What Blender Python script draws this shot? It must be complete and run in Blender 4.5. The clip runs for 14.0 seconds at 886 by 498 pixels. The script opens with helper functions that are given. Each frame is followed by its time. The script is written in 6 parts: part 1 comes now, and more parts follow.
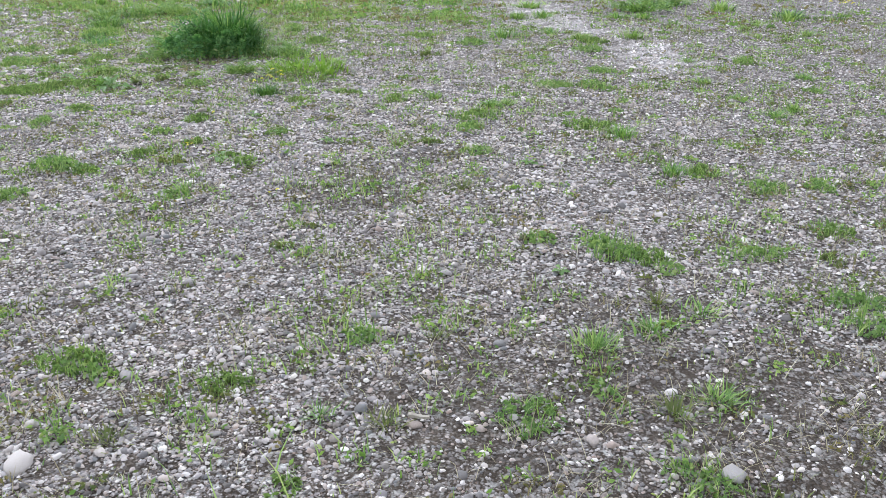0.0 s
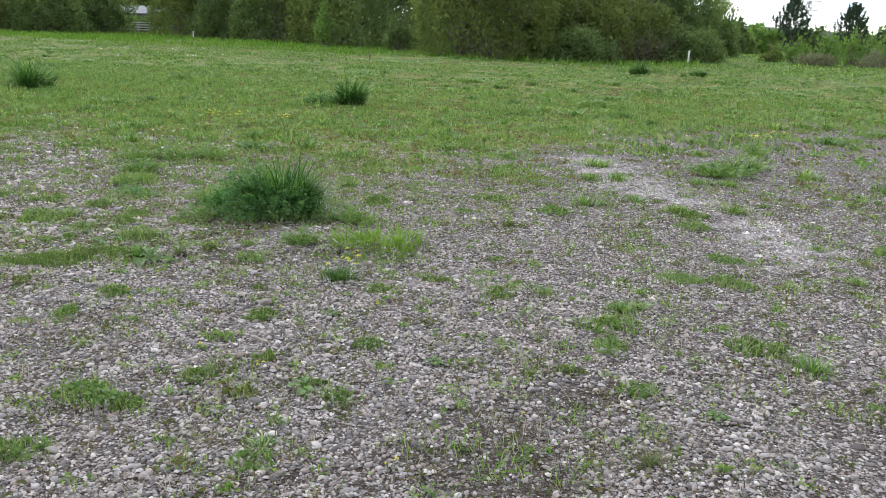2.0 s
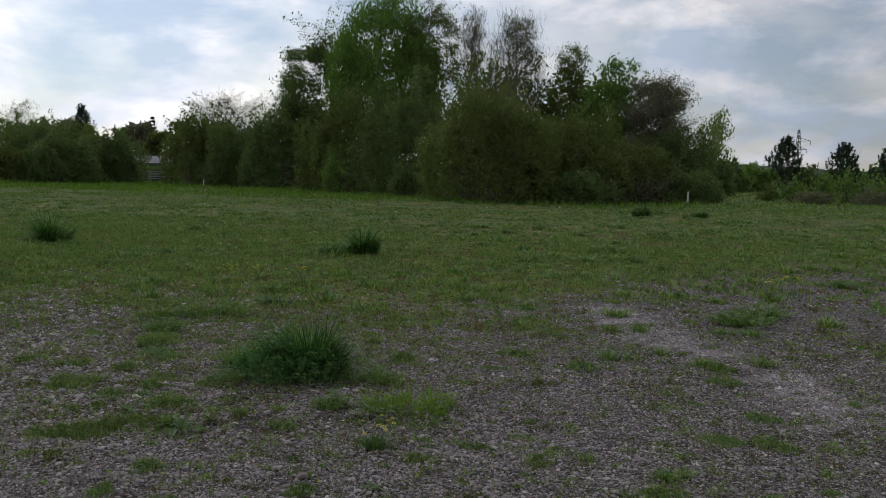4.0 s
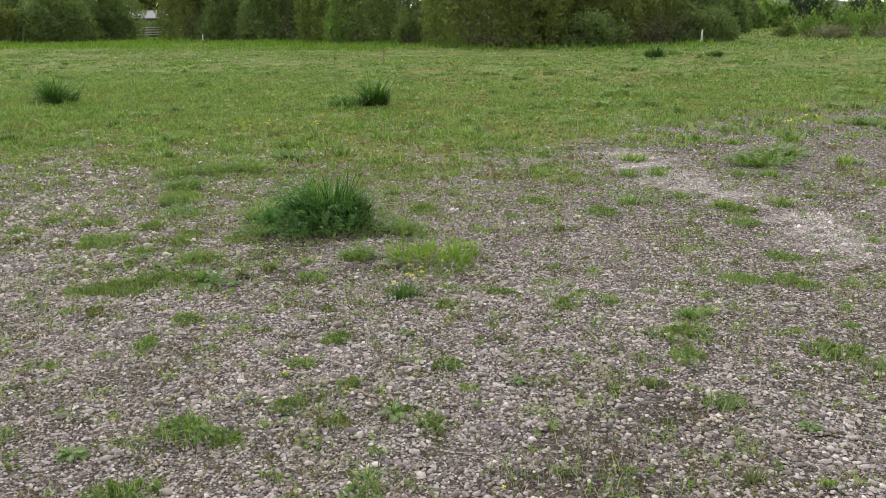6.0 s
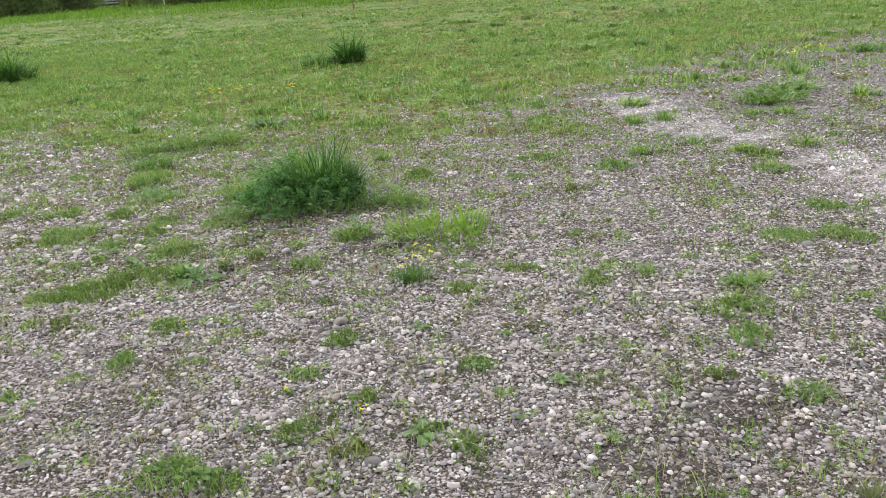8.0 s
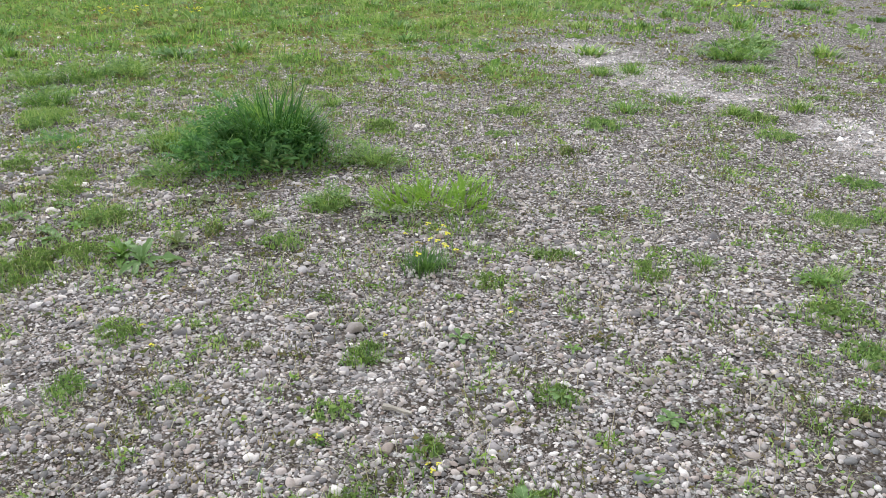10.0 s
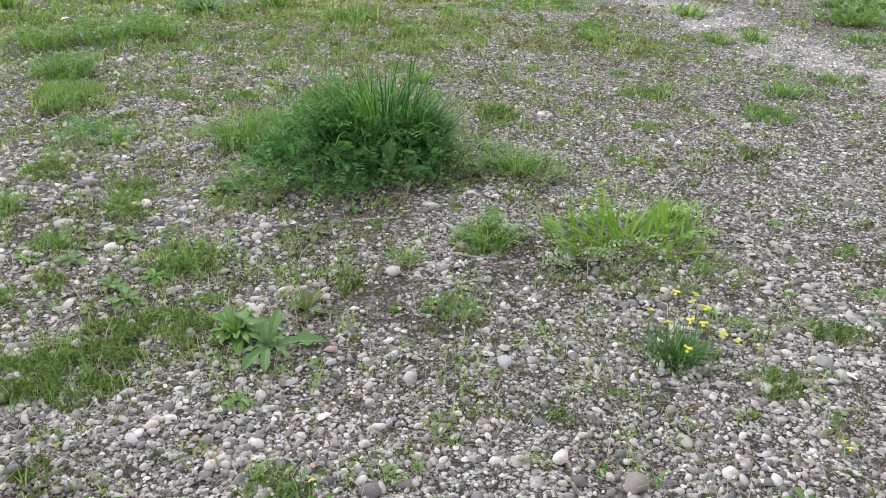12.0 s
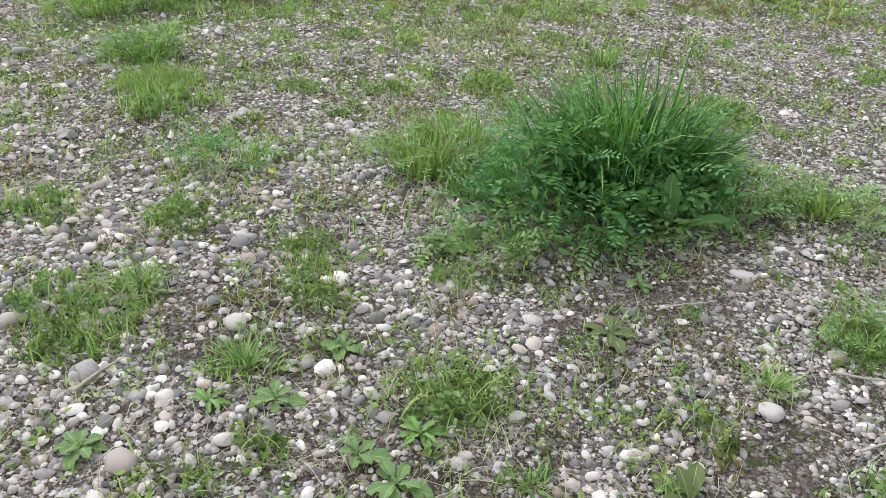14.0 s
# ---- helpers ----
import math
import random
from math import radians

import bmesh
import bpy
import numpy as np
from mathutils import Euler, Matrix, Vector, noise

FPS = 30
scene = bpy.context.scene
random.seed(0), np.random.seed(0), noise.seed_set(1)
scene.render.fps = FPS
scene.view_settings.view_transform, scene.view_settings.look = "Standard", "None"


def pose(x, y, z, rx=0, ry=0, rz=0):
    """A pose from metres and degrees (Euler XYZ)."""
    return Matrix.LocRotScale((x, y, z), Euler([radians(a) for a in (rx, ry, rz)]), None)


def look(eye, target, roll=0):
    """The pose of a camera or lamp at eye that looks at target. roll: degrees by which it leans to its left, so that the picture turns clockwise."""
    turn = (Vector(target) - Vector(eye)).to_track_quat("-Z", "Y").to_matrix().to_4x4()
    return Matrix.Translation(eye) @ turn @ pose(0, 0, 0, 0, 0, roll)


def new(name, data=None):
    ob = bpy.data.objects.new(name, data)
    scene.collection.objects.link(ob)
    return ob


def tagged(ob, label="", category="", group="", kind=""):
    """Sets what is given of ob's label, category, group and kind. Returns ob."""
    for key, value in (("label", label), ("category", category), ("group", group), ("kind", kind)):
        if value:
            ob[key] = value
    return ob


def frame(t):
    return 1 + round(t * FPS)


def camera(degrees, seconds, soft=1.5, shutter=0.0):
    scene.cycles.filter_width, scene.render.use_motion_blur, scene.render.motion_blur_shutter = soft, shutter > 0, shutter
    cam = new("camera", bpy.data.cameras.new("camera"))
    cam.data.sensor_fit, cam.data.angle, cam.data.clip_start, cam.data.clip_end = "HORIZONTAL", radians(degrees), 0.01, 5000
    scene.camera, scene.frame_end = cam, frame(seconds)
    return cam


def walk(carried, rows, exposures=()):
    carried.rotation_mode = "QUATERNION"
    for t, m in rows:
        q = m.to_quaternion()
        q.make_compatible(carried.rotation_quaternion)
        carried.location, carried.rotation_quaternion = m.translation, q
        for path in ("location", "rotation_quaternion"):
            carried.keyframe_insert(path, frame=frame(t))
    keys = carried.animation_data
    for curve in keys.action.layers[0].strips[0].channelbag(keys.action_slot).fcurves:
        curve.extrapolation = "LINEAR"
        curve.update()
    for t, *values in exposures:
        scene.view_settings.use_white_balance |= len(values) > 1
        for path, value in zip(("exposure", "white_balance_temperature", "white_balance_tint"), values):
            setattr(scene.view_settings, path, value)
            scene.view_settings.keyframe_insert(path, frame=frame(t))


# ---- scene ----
cam = camera(56.0, 14.0, soft=0.35)
PATH = [
    (0, (2.287, -1.158, 1.388), (1.894, 0.638, 0.6), -0.6),
    (0.5, (2.01, -0.841, 1.398), (1.615, 1.001, 0.727), 1.9),
    (1, (1.669, -0.598, 1.437), (1.274, 1.252, 0.79), 1.0),
    (1.5, (1.482, -0.27, 1.462), (1.084, 1.607, 0.898), -0.2),
    (2, (1.341, -0.082, 1.523), (0.936, 1.809, 1.013), 1.9),
    (2.5, (1.278, -0.025, 1.663), (0.86, 1.922, 1.472), 1.0),
    (2.7, (1.262, -0.075, 1.681), (0.851, 1.877, 1.525), 1.0),
    (4.8, (1.087, -0.141, 1.681), (0.639, 1.789, 1.41), 0.5),
    (5, (1.079, -0.162, 1.679), (0.635, 1.748, 1.289), -0.1),
    (5.5, (1.063, -0.13, 1.671), (0.623, 1.752, 1.158), -0.9),
    (6, (1.05, -0.14, 1.677), (0.611, 1.737, 1.142), -1.0),
    (6.5, (1.004, -0.144, 1.675), (0.572, 1.73, 1.127), -1.2),
    (7, (0.938, -0.057, 1.665), (0.509, 1.812, 1.098), -3.1),
    (7.5, (0.883, 0.209, 1.636), (0.457, 2.058, 1.006), -4.5),
    (7.7, (0.845, 0.313, 1.635), (0.424, 2.163, 1.001), -4.6),
    (9.8, (0.003, 1.115, 1.594), (-0.093, 2.949, 0.803), -0.3),
    (10, (-0.073, 1.225, 1.577), (-0.161, 3.057, 0.781), 0.1),
    (10.5, (-0.325, 1.555, 1.545), (-0.368, 3.374, 0.715), 0.2),
    (11, (-0.551, 1.828, 1.555), (-0.565, 3.613, 0.652), -0.7),
    (11.5, (-0.767, 2.175, 1.526), (-0.792, 3.961, 0.626), 0.1),
    (12, (-1.042, 2.42, 1.509), (-1.057, 4.195, 0.588), 1.5),
    (12.5, (-1.336, 2.6, 1.549), (-1.342, 4.36, 0.6), 0.2),
    (13, (-1.597, 2.949, 1.486), (-1.595, 4.689, 0.5), -0.4),
    (13.5, (-1.81, 3.293, 1.438), (-1.82, 5.002, 0.399), -0.2),
    (14, (-2.092, 3.608, 1.396), (-2.057, 5.305, 0.338), 2.1),
]
EXPOSURES = [(0, 0.38, 6230, 9), (1.5, 0.4, 6280, 9), (2.0, 0.0, 6500, 10), (2.5, -1.32, 6450, 14), (2.7, -2.02, 6450, 14), (4.8, -1.25, 6750, 15), (5.0, -0.7, 7650, 14), (5.5, -0.28, 7850, 13), (6.0, -0.1, 7400, 12), (6.5, 0.0, 7100, 10), (7.0, 0.2, 6990, 11), (7.5, 0.24, 6940, 11), (9.8, 0.25, 6690, 8), (13, 0.26, 6640, 7), (14, 0.39, 6690, 7)]
walk(cam, [(t, look(e, g, r)) for t, e, g, r in PATH], EXPOSURES)

# ---- world and sun ----
SUN_AZ, SUN_EL = radians(-46), radians(42)
world = bpy.data.worlds.new("cloudy_sky")
scene.world = world
world.use_nodes = True
wt = world.node_tree
bg = wt.nodes["Background"]
bg.inputs[1].default_value = 0.13
skyt = wt.nodes.new("ShaderNodeTexSky")
skyt.sky_type = 'NISHITA'
skyt.sun_disc = False
skyt.sun_elevation = SUN_EL
skyt.sun_rotation = SUN_AZ
skyt.dust_density = 0.2
skyt.air_density = 1.1
wc = wt.nodes.new("ShaderNodeTexCoord")
wm = wt.nodes.new("ShaderNodeMapping")
wm.inputs["Scale"].default_value = (1.0, 1.0, 2.4)
wm.inputs["Location"].default_value = (0.35, 0.2, 0.1)
wn = wt.nodes.new("ShaderNodeTexNoise")
wn.inputs["Scale"].default_value = 4.6
wn.inputs["Detail"].default_value = 9
wn.inputs["Roughness"].default_value = 0.6
wn.inputs["Distortion"].default_value = 0.25
wr = wt.nodes.new("ShaderNodeValToRGB")
wr.color_ramp.elements[0].position = 0.45
wr.color_ramp.elements[0].color = (0.5, 0.5, 0.5, 1)
wr.color_ramp.elements[1].position = 0.57
wn2 = wt.nodes.new("ShaderNodeTexNoise")
wn2.inputs["Scale"].default_value = 6.5
wn2.inputs["Detail"].default_value = 6
wr2 = wt.nodes.new("ShaderNodeValToRGB")
wr2.color_ramp.elements[0].position = 0.38
wr2.color_ramp.elements[0].color = (7.6, 9.2, 11.2, 1)
wr2.color_ramp.elements[1].position = 0.64
wr2.color_ramp.elements[1].color = (16.6, 16.2, 15.6, 1)
wx = wt.nodes.new("ShaderNodeMix")
wx.data_type = 'RGBA'
L = wt.links.new
L(wc.outputs["Generated"], wm.inputs[0])
L(wm.outputs[0], wn.inputs[0])
L(wm.outputs[0], wn2.inputs[0])
L(wn.outputs[0], wr.inputs[0])
L(wn2.outputs[0], wr2.inputs[0])
L(wr.outputs[0], wx.inputs[0])
L(skyt.outputs[0], wx.inputs[6])
L(wr2.outputs[0], wx.inputs[7])
# thin cloud glows about the veiled sun
wd = wt.nodes.new("ShaderNodeVectorMath")
wd.operation = 'DOT_PRODUCT'
wd.inputs[1].default_value = (math.sin(SUN_AZ) * math.cos(SUN_EL), math.cos(SUN_AZ) * math.cos(SUN_EL), math.sin(SUN_EL))
wp = wt.nodes.new("ShaderNodeMath")
wp.operation = 'MAXIMUM'
wp.inputs[1].default_value = 0.0
wq = wt.nodes.new("ShaderNodeMath")
wq.operation = 'POWER'
wq.inputs[1].default_value = 2.0
ws = wt.nodes.new("ShaderNodeMath")
ws.operation = 'MULTIPLY_ADD'
ws.inputs[1].default_value = 1.35
ws.inputs[2].default_value = 0.6
wv = wt.nodes.new("ShaderNodeVectorMath")
wv.operation = 'SCALE'
L(wc.outputs["Generated"], wd.inputs[0])
L(wd.outputs["Value"], wp.inputs[0])
L(wp.outputs[0], wq.inputs[0])
L(wq.outputs[0], ws.inputs[0])
L(wx.outputs[2], wv.inputs[0])
L(ws.outputs[0], wv.inputs["Scale"])
# sunlit cloud stands low in front, thinner blue overhead
wz = wt.nodes.new("ShaderNodeSeparateXYZ")
wg = wt.nodes.new("ShaderNodeMath")
wg.operation = 'MULTIPLY_ADD'
wg.use_clamp = False
wg.inputs[1].default_value = -0.5
wg.inputs[2].default_value = 1.55
wk = wt.nodes.new("ShaderNodeVectorMath")
wk.operation = 'SCALE'
L(wc.outputs["Generated"], wz.inputs[0])
L(wz.outputs[2], wg.inputs[0])
L(wv.outputs[0], wk.inputs[0])
L(wg.outputs[0], wk.inputs["Scale"])
L(wk.outputs[0], bg.inputs[0])

sun = new("sun", bpy.data.lights.new("sun", 'SUN'))
sun.data.energy = 0.7
sun.data.angle = radians(20)
sun.data.color = (1.0, 0.95, 0.87)
sun.matrix_world = look((math.sin(SUN_AZ) * math.cos(SUN_EL), math.cos(SUN_AZ) * math.cos(SUN_EL), math.sin(SUN_EL)), (0, 0, 0))

# ---- materials ----
def node(nt, kind, **kw):
    n = nt.nodes.new(kind)
    for k, v in kw.items():
        n.inputs[k].default_value = v
    return n


def ramp(nt, src, stops):
    r = nt.nodes.new("ShaderNodeValToRGB")
    el = r.color_ramp.elements
    while len(el) < len(stops):
        el.new(0.5)
    for e, (p, c) in zip(el, stops):
        e.position, e.color = p, (*c, 1)
    nt.links.new(src, r.inputs[0])
    return r.outputs[0]


def mixc(nt, fac, a, b, mode='MIX'):
    m = nt.nodes.new("ShaderNodeMix")
    m.data_type, m.blend_type = 'RGBA', mode
    for s, v in ((0, fac), (6, a), (7, b)):
        if isinstance(v, (int, float)):
            m.inputs[s].default_value = v
        elif isinstance(v, tuple):
            m.inputs[s].default_value = (*v, 1)
        else:
            nt.links.new(v, m.inputs[s])
    return m.outputs[2]


def math_node(nt, op, a, b=0.5, clamp=False):
    m = nt.nodes.new("ShaderNodeMath")
    m.operation, m.use_clamp = op, clamp
    for s, v in ((0, a), (1, b)):
        if isinstance(v, (int, float)):
            m.inputs[s].default_value = v
        else:
            nt.links.new(v, m.inputs[s])
    return m.outputs[0]


def base(name, rough=0.8):
    m = bpy.data.materials.new(name)
    m.use_nodes = True
    nt = m.node_tree
    p = nt.nodes["Principled BSDF"]
    p.inputs["Roughness"].default_value = rough
    return m, nt, p


def foliage(name, stops, rough=0.6, through_light=0.35, scale=18.0, vary=0.62, patch=0.28):
    """Leaves or blades: a colour for each leaf, mottled, and some light through them."""
    m, nt, p = base(name, rough)
    p.inputs["Specular IOR Level"].default_value = 0.25
    geo = nt.nodes.new("ShaderNodeNewGeometry")
    info = nt.nodes.new("ShaderNodeObjectInfo")
    tc = nt.nodes.new("ShaderNodeTexCoord")
    n = node(nt, "ShaderNodeTexNoise", Scale=scale, Detail=4.0)
    nt.links.new(tc.outputs["Object"], n.inputs[0])
    mixed = math_node(nt, 'ADD', math_node(nt, 'ADD', math_node(nt, 'MULTIPLY', geo.outputs["Random Per Island"], vary), (0.62 - vary) / 2 - (patch - 0.28) / 2),
                      math_node(nt, 'MULTIPLY', n.outputs[0], patch))
    mixed = math_node(nt, 'ADD', mixed, math_node(nt, 'MULTIPLY', info.outputs["Random"], 0.12))
    col = ramp(nt, mixed, stops)
    nt.links.new(col, p.inputs["Base Color"])
    tr = nt.nodes.new("ShaderNodeBsdfTranslucent")
    warm = mixc(nt, 1.0, col, (1.0, 1.0, 0.55), 'MULTIPLY')
    nt.links.new(warm, tr.inputs[0])
    mx = nt.nodes.new("ShaderNodeMixShader")
    mx.inputs[0].default_value = through_light
    nt.links.new(p.outputs[0], mx.inputs[1])
    nt.links.new(tr.outputs[0], mx.inputs[2])
    nt.links.new(mx.outputs[0], nt.nodes["Material Output"].inputs[0])
    return m


def plain(name, c, c2, rough=0.7, scale=8.0, metal=0.0, bump=0.2):
    """A surface of two mottled tones at two scales."""
    m, nt, p = base(name, rough)
    p.inputs["Metallic"].default_value = metal
    tc = nt.nodes.new("ShaderNodeTexCoord")
    a = node(nt, "ShaderNodeTexNoise", Scale=scale, Detail=8.0, Roughness=0.65)
    b = node(nt, "ShaderNodeTexNoise", Scale=scale * 7, Detail=3.0)
    nt.links.new(tc.outputs["Object"], a.inputs[0])
    nt.links.new(tc.outputs["Object"], b.inputs[0])
    f = math_node(nt, 'ADD', math_node(nt, 'MULTIPLY', a.outputs[0], 0.65), math_node(nt, 'MULTIPLY', b.outputs[0], 0.35))
    nt.links.new(ramp(nt, f, [(0.3, c), (0.7, c2)]), p.inputs["Base Color"])
    bp = node(nt, "ShaderNodeBump", Strength=bump, Distance=0.02)
    nt.links.new(f, bp.inputs["Height"])
    nt.links.new(bp.outputs[0], p.inputs["Normal"])
    return m


def pebble_material(name, by_object, lift=0.0):
    m, nt, p = base(name, 0.85)
    p.inputs["Specular IOR Level"].default_value = 0.3
    src = nt.nodes.new("ShaderNodeObjectInfo").outputs["Random"] if by_object else nt.nodes.new("ShaderNodeNewGeometry").outputs["Random Per Island"]
    col = ramp(nt, src, [(q, tuple(v * 0.84 + 0.05 for v in c)) for q, c in STONE_TONES] if by_object else [(q, tuple(v + lift for v in c)) for q, c in STONE_TONES])
    tc = nt.nodes.new("ShaderNodeTexCoord")
    n = node(nt, "ShaderNodeTexNoise", Scale=130.0, Detail=5.0, Roughness=0.7)
    n2 = node(nt, "ShaderNodeTexNoise", Scale=28.0, Detail=4.0)
    nt.links.new(tc.outputs["Object"], n.inputs[0])
    nt.links.new(tc.outputs["Object"], n2.inputs[0])
    col = mixc(nt, 0.45, col, ramp(nt, n.outputs[0], [(0.3, (0.55, 0.53, 0.5)), (0.7, (1.0, 1.0, 1.0))]), 'MULTIPLY')
    col = mixc(nt, ramp(nt, n2.outputs[0], [(0.5, (0, 0, 0)), (0.75, (0.55, 0.55, 0.55))]), col, (0.12, 0.095, 0.07))
    nt.links.new(col, p.inputs["Base Color"])
    bp = node(nt, "ShaderNodeBump", Strength=0.35, Distance=0.003)
    nt.links.new(n.outputs[0], bp.inputs["Height"])
    nt.links.new(bp.outputs[0], p.inputs["Normal"])
    return m


STONE_TONES = [(q, (r_ * 0.95, g_ * 0.915, b_ * 0.875)) for q, (r_, g_, b_) in [(0.0, (0.114, 0.102, 0.103)), (0.10, (0.165, 0.168, 0.185)), (0.20, (0.247, 0.217, 0.209)), (0.30, (0.383, 0.361, 0.376)), (0.40, (0.136, 0.130, 0.142)), (0.50, (0.320, 0.299, 0.315)),
               (0.58, (0.534, 0.494, 0.496)), (0.66, (0.30, 0.232, 0.21)), (0.75, (0.56, 0.53, 0.545)), (0.84, (0.384, 0.362, 0.391)), (0.92, (0.76, 0.73, 0.735)), (1.0, (0.485, 0.418, 0.398))]]


def ground_material():
    m, nt, p = base("gravelly_soil_and_meadow", 0.95)
    p.inputs["Specular IOR Level"].default_value = 0.15
    lk = nt.links.new
    tc = nt.nodes.new("ShaderNodeTexCoord")
    co = tc.outputs["Object"]

    def noise_at(scale, detail=6.0, rough=0.6):
        n = node(nt, "ShaderNodeTexNoise", Scale=scale, Detail=detail, Roughness=rough)
        lk(co, n.inputs[0])
        return n.outputs[0]

    def cells(scale):
        v = node(nt, "ShaderNodeTexVoronoi", Scale=scale, Randomness=1.0)
        w = node(nt, "ShaderNodeTexNoise", Scale=scale * 0.9, Detail=2.0)
        lk(co, w.inputs[0])
        mp = nt.nodes.new("ShaderNodeVectorMath")
        mp.operation = 'MULTIPLY_ADD'
        lk(w.outputs["Color"], mp.inputs[0])
        mp.inputs[1].default_value = (0.5 / scale, 0.5 / scale, 0.5 / scale)
        lk(co, mp.inputs[2])
        lk(mp.outputs[0], v.inputs[0])
        sep = nt.nodes.new("ShaderNodeSeparateColor")
        lk(v.outputs["Color"], sep.inputs[0])
        return v.outputs["Distance"], sep.outputs[0], sep.outputs[1]

    d1, r1, q1 = cells(62.0)
    d2, r2, q2 = cells(150.0)
    soil = ramp(nt, noise_at(9.0, 10.0, 0.7), [(0.3, (0.020, 0.014, 0.010)), (0.55, (0.046, 0.035, 0.027)), (0.78, (0.105, 0.084, 0.067))])
    fine = ramp(nt, r2, STONE_TONES)
    # shade between the pebbles, put into the fine stones' colour
    fine = mixc(nt, 1.0, fine, (0.72, 0.70, 0.69), 'MULTIPLY')
    fine = mixc(nt, ramp(nt, d2, [(0.36, (0, 0, 0)), (0.68, (1, 1, 1))]), fine, soil)
    grit = ramp(nt, r1, STONE_TONES)
    keep = math_node(nt, 'MULTIPLY', ramp(nt, d1, [(0.34, (1, 1, 1)), (0.55, (0, 0, 0))]), math_node(nt, 'GREATER_THAN', q1, 0.35))
    bare = mixc(nt, math_node(nt, 'GREATER_THAN', q2, 0.15), soil, fine)
    bare = mixc(nt, keep, bare, grit)
    bare = mixc(nt, ramp(nt, noise_at(1.3, 5.0), [(0.45, (0, 0, 0)), (0.75, (0.35, 0.35, 0.35))]), bare, soil)
    bare = mixc(nt, ramp(nt, noise_at(15.0, 5.0, 0.65), [(0.47, (0, 0, 0)), (0.60, (0.8, 0.8, 0.8))]), bare, soil)
    bare = mixc(nt, ramp(nt, noise_at(34.0, 3.0, 0.6), [(0.56, (0, 0, 0)), (0.64, (0.7, 0.7, 0.7))]), bare, ramp(nt, noise_at(80.0, 3.0), [(0.4, (0.34, 0.32, 0.31)), (0.6, (0.62, 0.60, 0.58))]))
    at_e = nt.nodes.new("ShaderNodeAttribute")
    at_e.attribute_name = "earth"
    bare = mixc(nt, math_node(nt, 'MULTIPLY', at_e.outputs["Fac"], 0.6), bare, soil)
    at_s = nt.nodes.new("ShaderNodeAttribute")
    at_s.attribute_name = "sand"
    sand = ramp(nt, noise_at(45.0, 8.0, 0.9), [(0.35, (0.22, 0.21, 0.20)), (0.5, (0.50, 0.48, 0.46)), (0.65, (0.76, 0.75, 0.73))])
    sand = mixc(nt, 0.7, sand, mixc(nt, 1.0, fine, (2.3, 2.3, 2.35), 'MULTIPLY'))
    bare = mixc(nt, math_node(nt, 'MULTIPLY', at_s.outputs["Fac"], 0.6), bare, sand)
    at_c = nt.nodes.new("ShaderNodeAttribute")
    at_c.attribute_name = "cover"
    cov = at_c.outputs["Fac"]
    turf = ramp(nt, noise_at(30.0, 8.0, 0.75), [(0.28, (0.048, 0.056, 0.024)), (0.42, (0.115, 0.145, 0.050)), (0.58, (0.180, 0.215, 0.075)), (0.78, (0.29, 0.27, 0.15))])
    patch = ramp(nt, noise_at(0.45, 5.0, 0.6), [(0.40, (1.22, 0.90, 0.72)), (0.58, (0.80, 1.08, 0.70))])
    turf = mixc(nt, 0.75, turf, patch, 'MULTIPLY')
    turf = mixc(nt, 1.0, turf, ramp(nt, noise_at(3.2, 6.0, 0.7), [(0.40, (0.52, 0.66, 0.60)), (0.60, (1.28, 1.22, 1.2))]), 'MULTIPLY')
    turf = mixc(nt, 1.0, turf, ramp(nt, noise_at(1.1, 5.0, 0.6), [(0.42, (0.72, 0.80, 0.72)), (0.58, (1.2, 1.15, 1.15))]), 'MULTIPLY')
    turf = mixc(nt, 1.0, turf, ramp(nt, noise_at(8.0, 5.0, 0.8), [(0.36, (0.36, 0.44, 0.38)), (0.5, (0.95, 0.96, 0.95)), (0.64, (1.6, 1.5, 1.55))]), 'MULTIPLY')
    brk = math_node(nt, 'ADD', math_node(nt, 'MULTIPLY', noise_at(14.0, 8.0, 0.75), 1.5), -0.75)
    brk2 = math_node(nt, 'ADD', math_node(nt, 'MULTIPLY', noise_at(2.6, 6.0, 0.7), 1.2), -0.6)
    amount = math_node(nt, 'ADD', cov, math_node(nt, 'ADD', math_node(nt, 'MULTIPLY', brk, 0.95), math_node(nt, 'MULTIPLY', brk2, 0.85)))
    amount = ramp(nt, amount, [(0.55, (0, 0, 0)), (0.92, (0.95, 0.95, 0.95))])
    lk(mixc(nt, amount, bare, turf), p.inputs["Base Color"])
    hgt = math_node(nt, 'SUBTRACT', 1.0, d1)
    hgt = math_node(nt, 'ADD', hgt, math_node(nt, 'MULTIPLY', math_node(nt, 'SUBTRACT', 1.0, d2), 0.5))
    bp = node(nt, "ShaderNodeBump", Strength=0.8, Distance=0.012)
    lk(hgt, bp.inputs["Height"])
    lk(bp.outputs[0], p.inputs["Normal"])
    return m


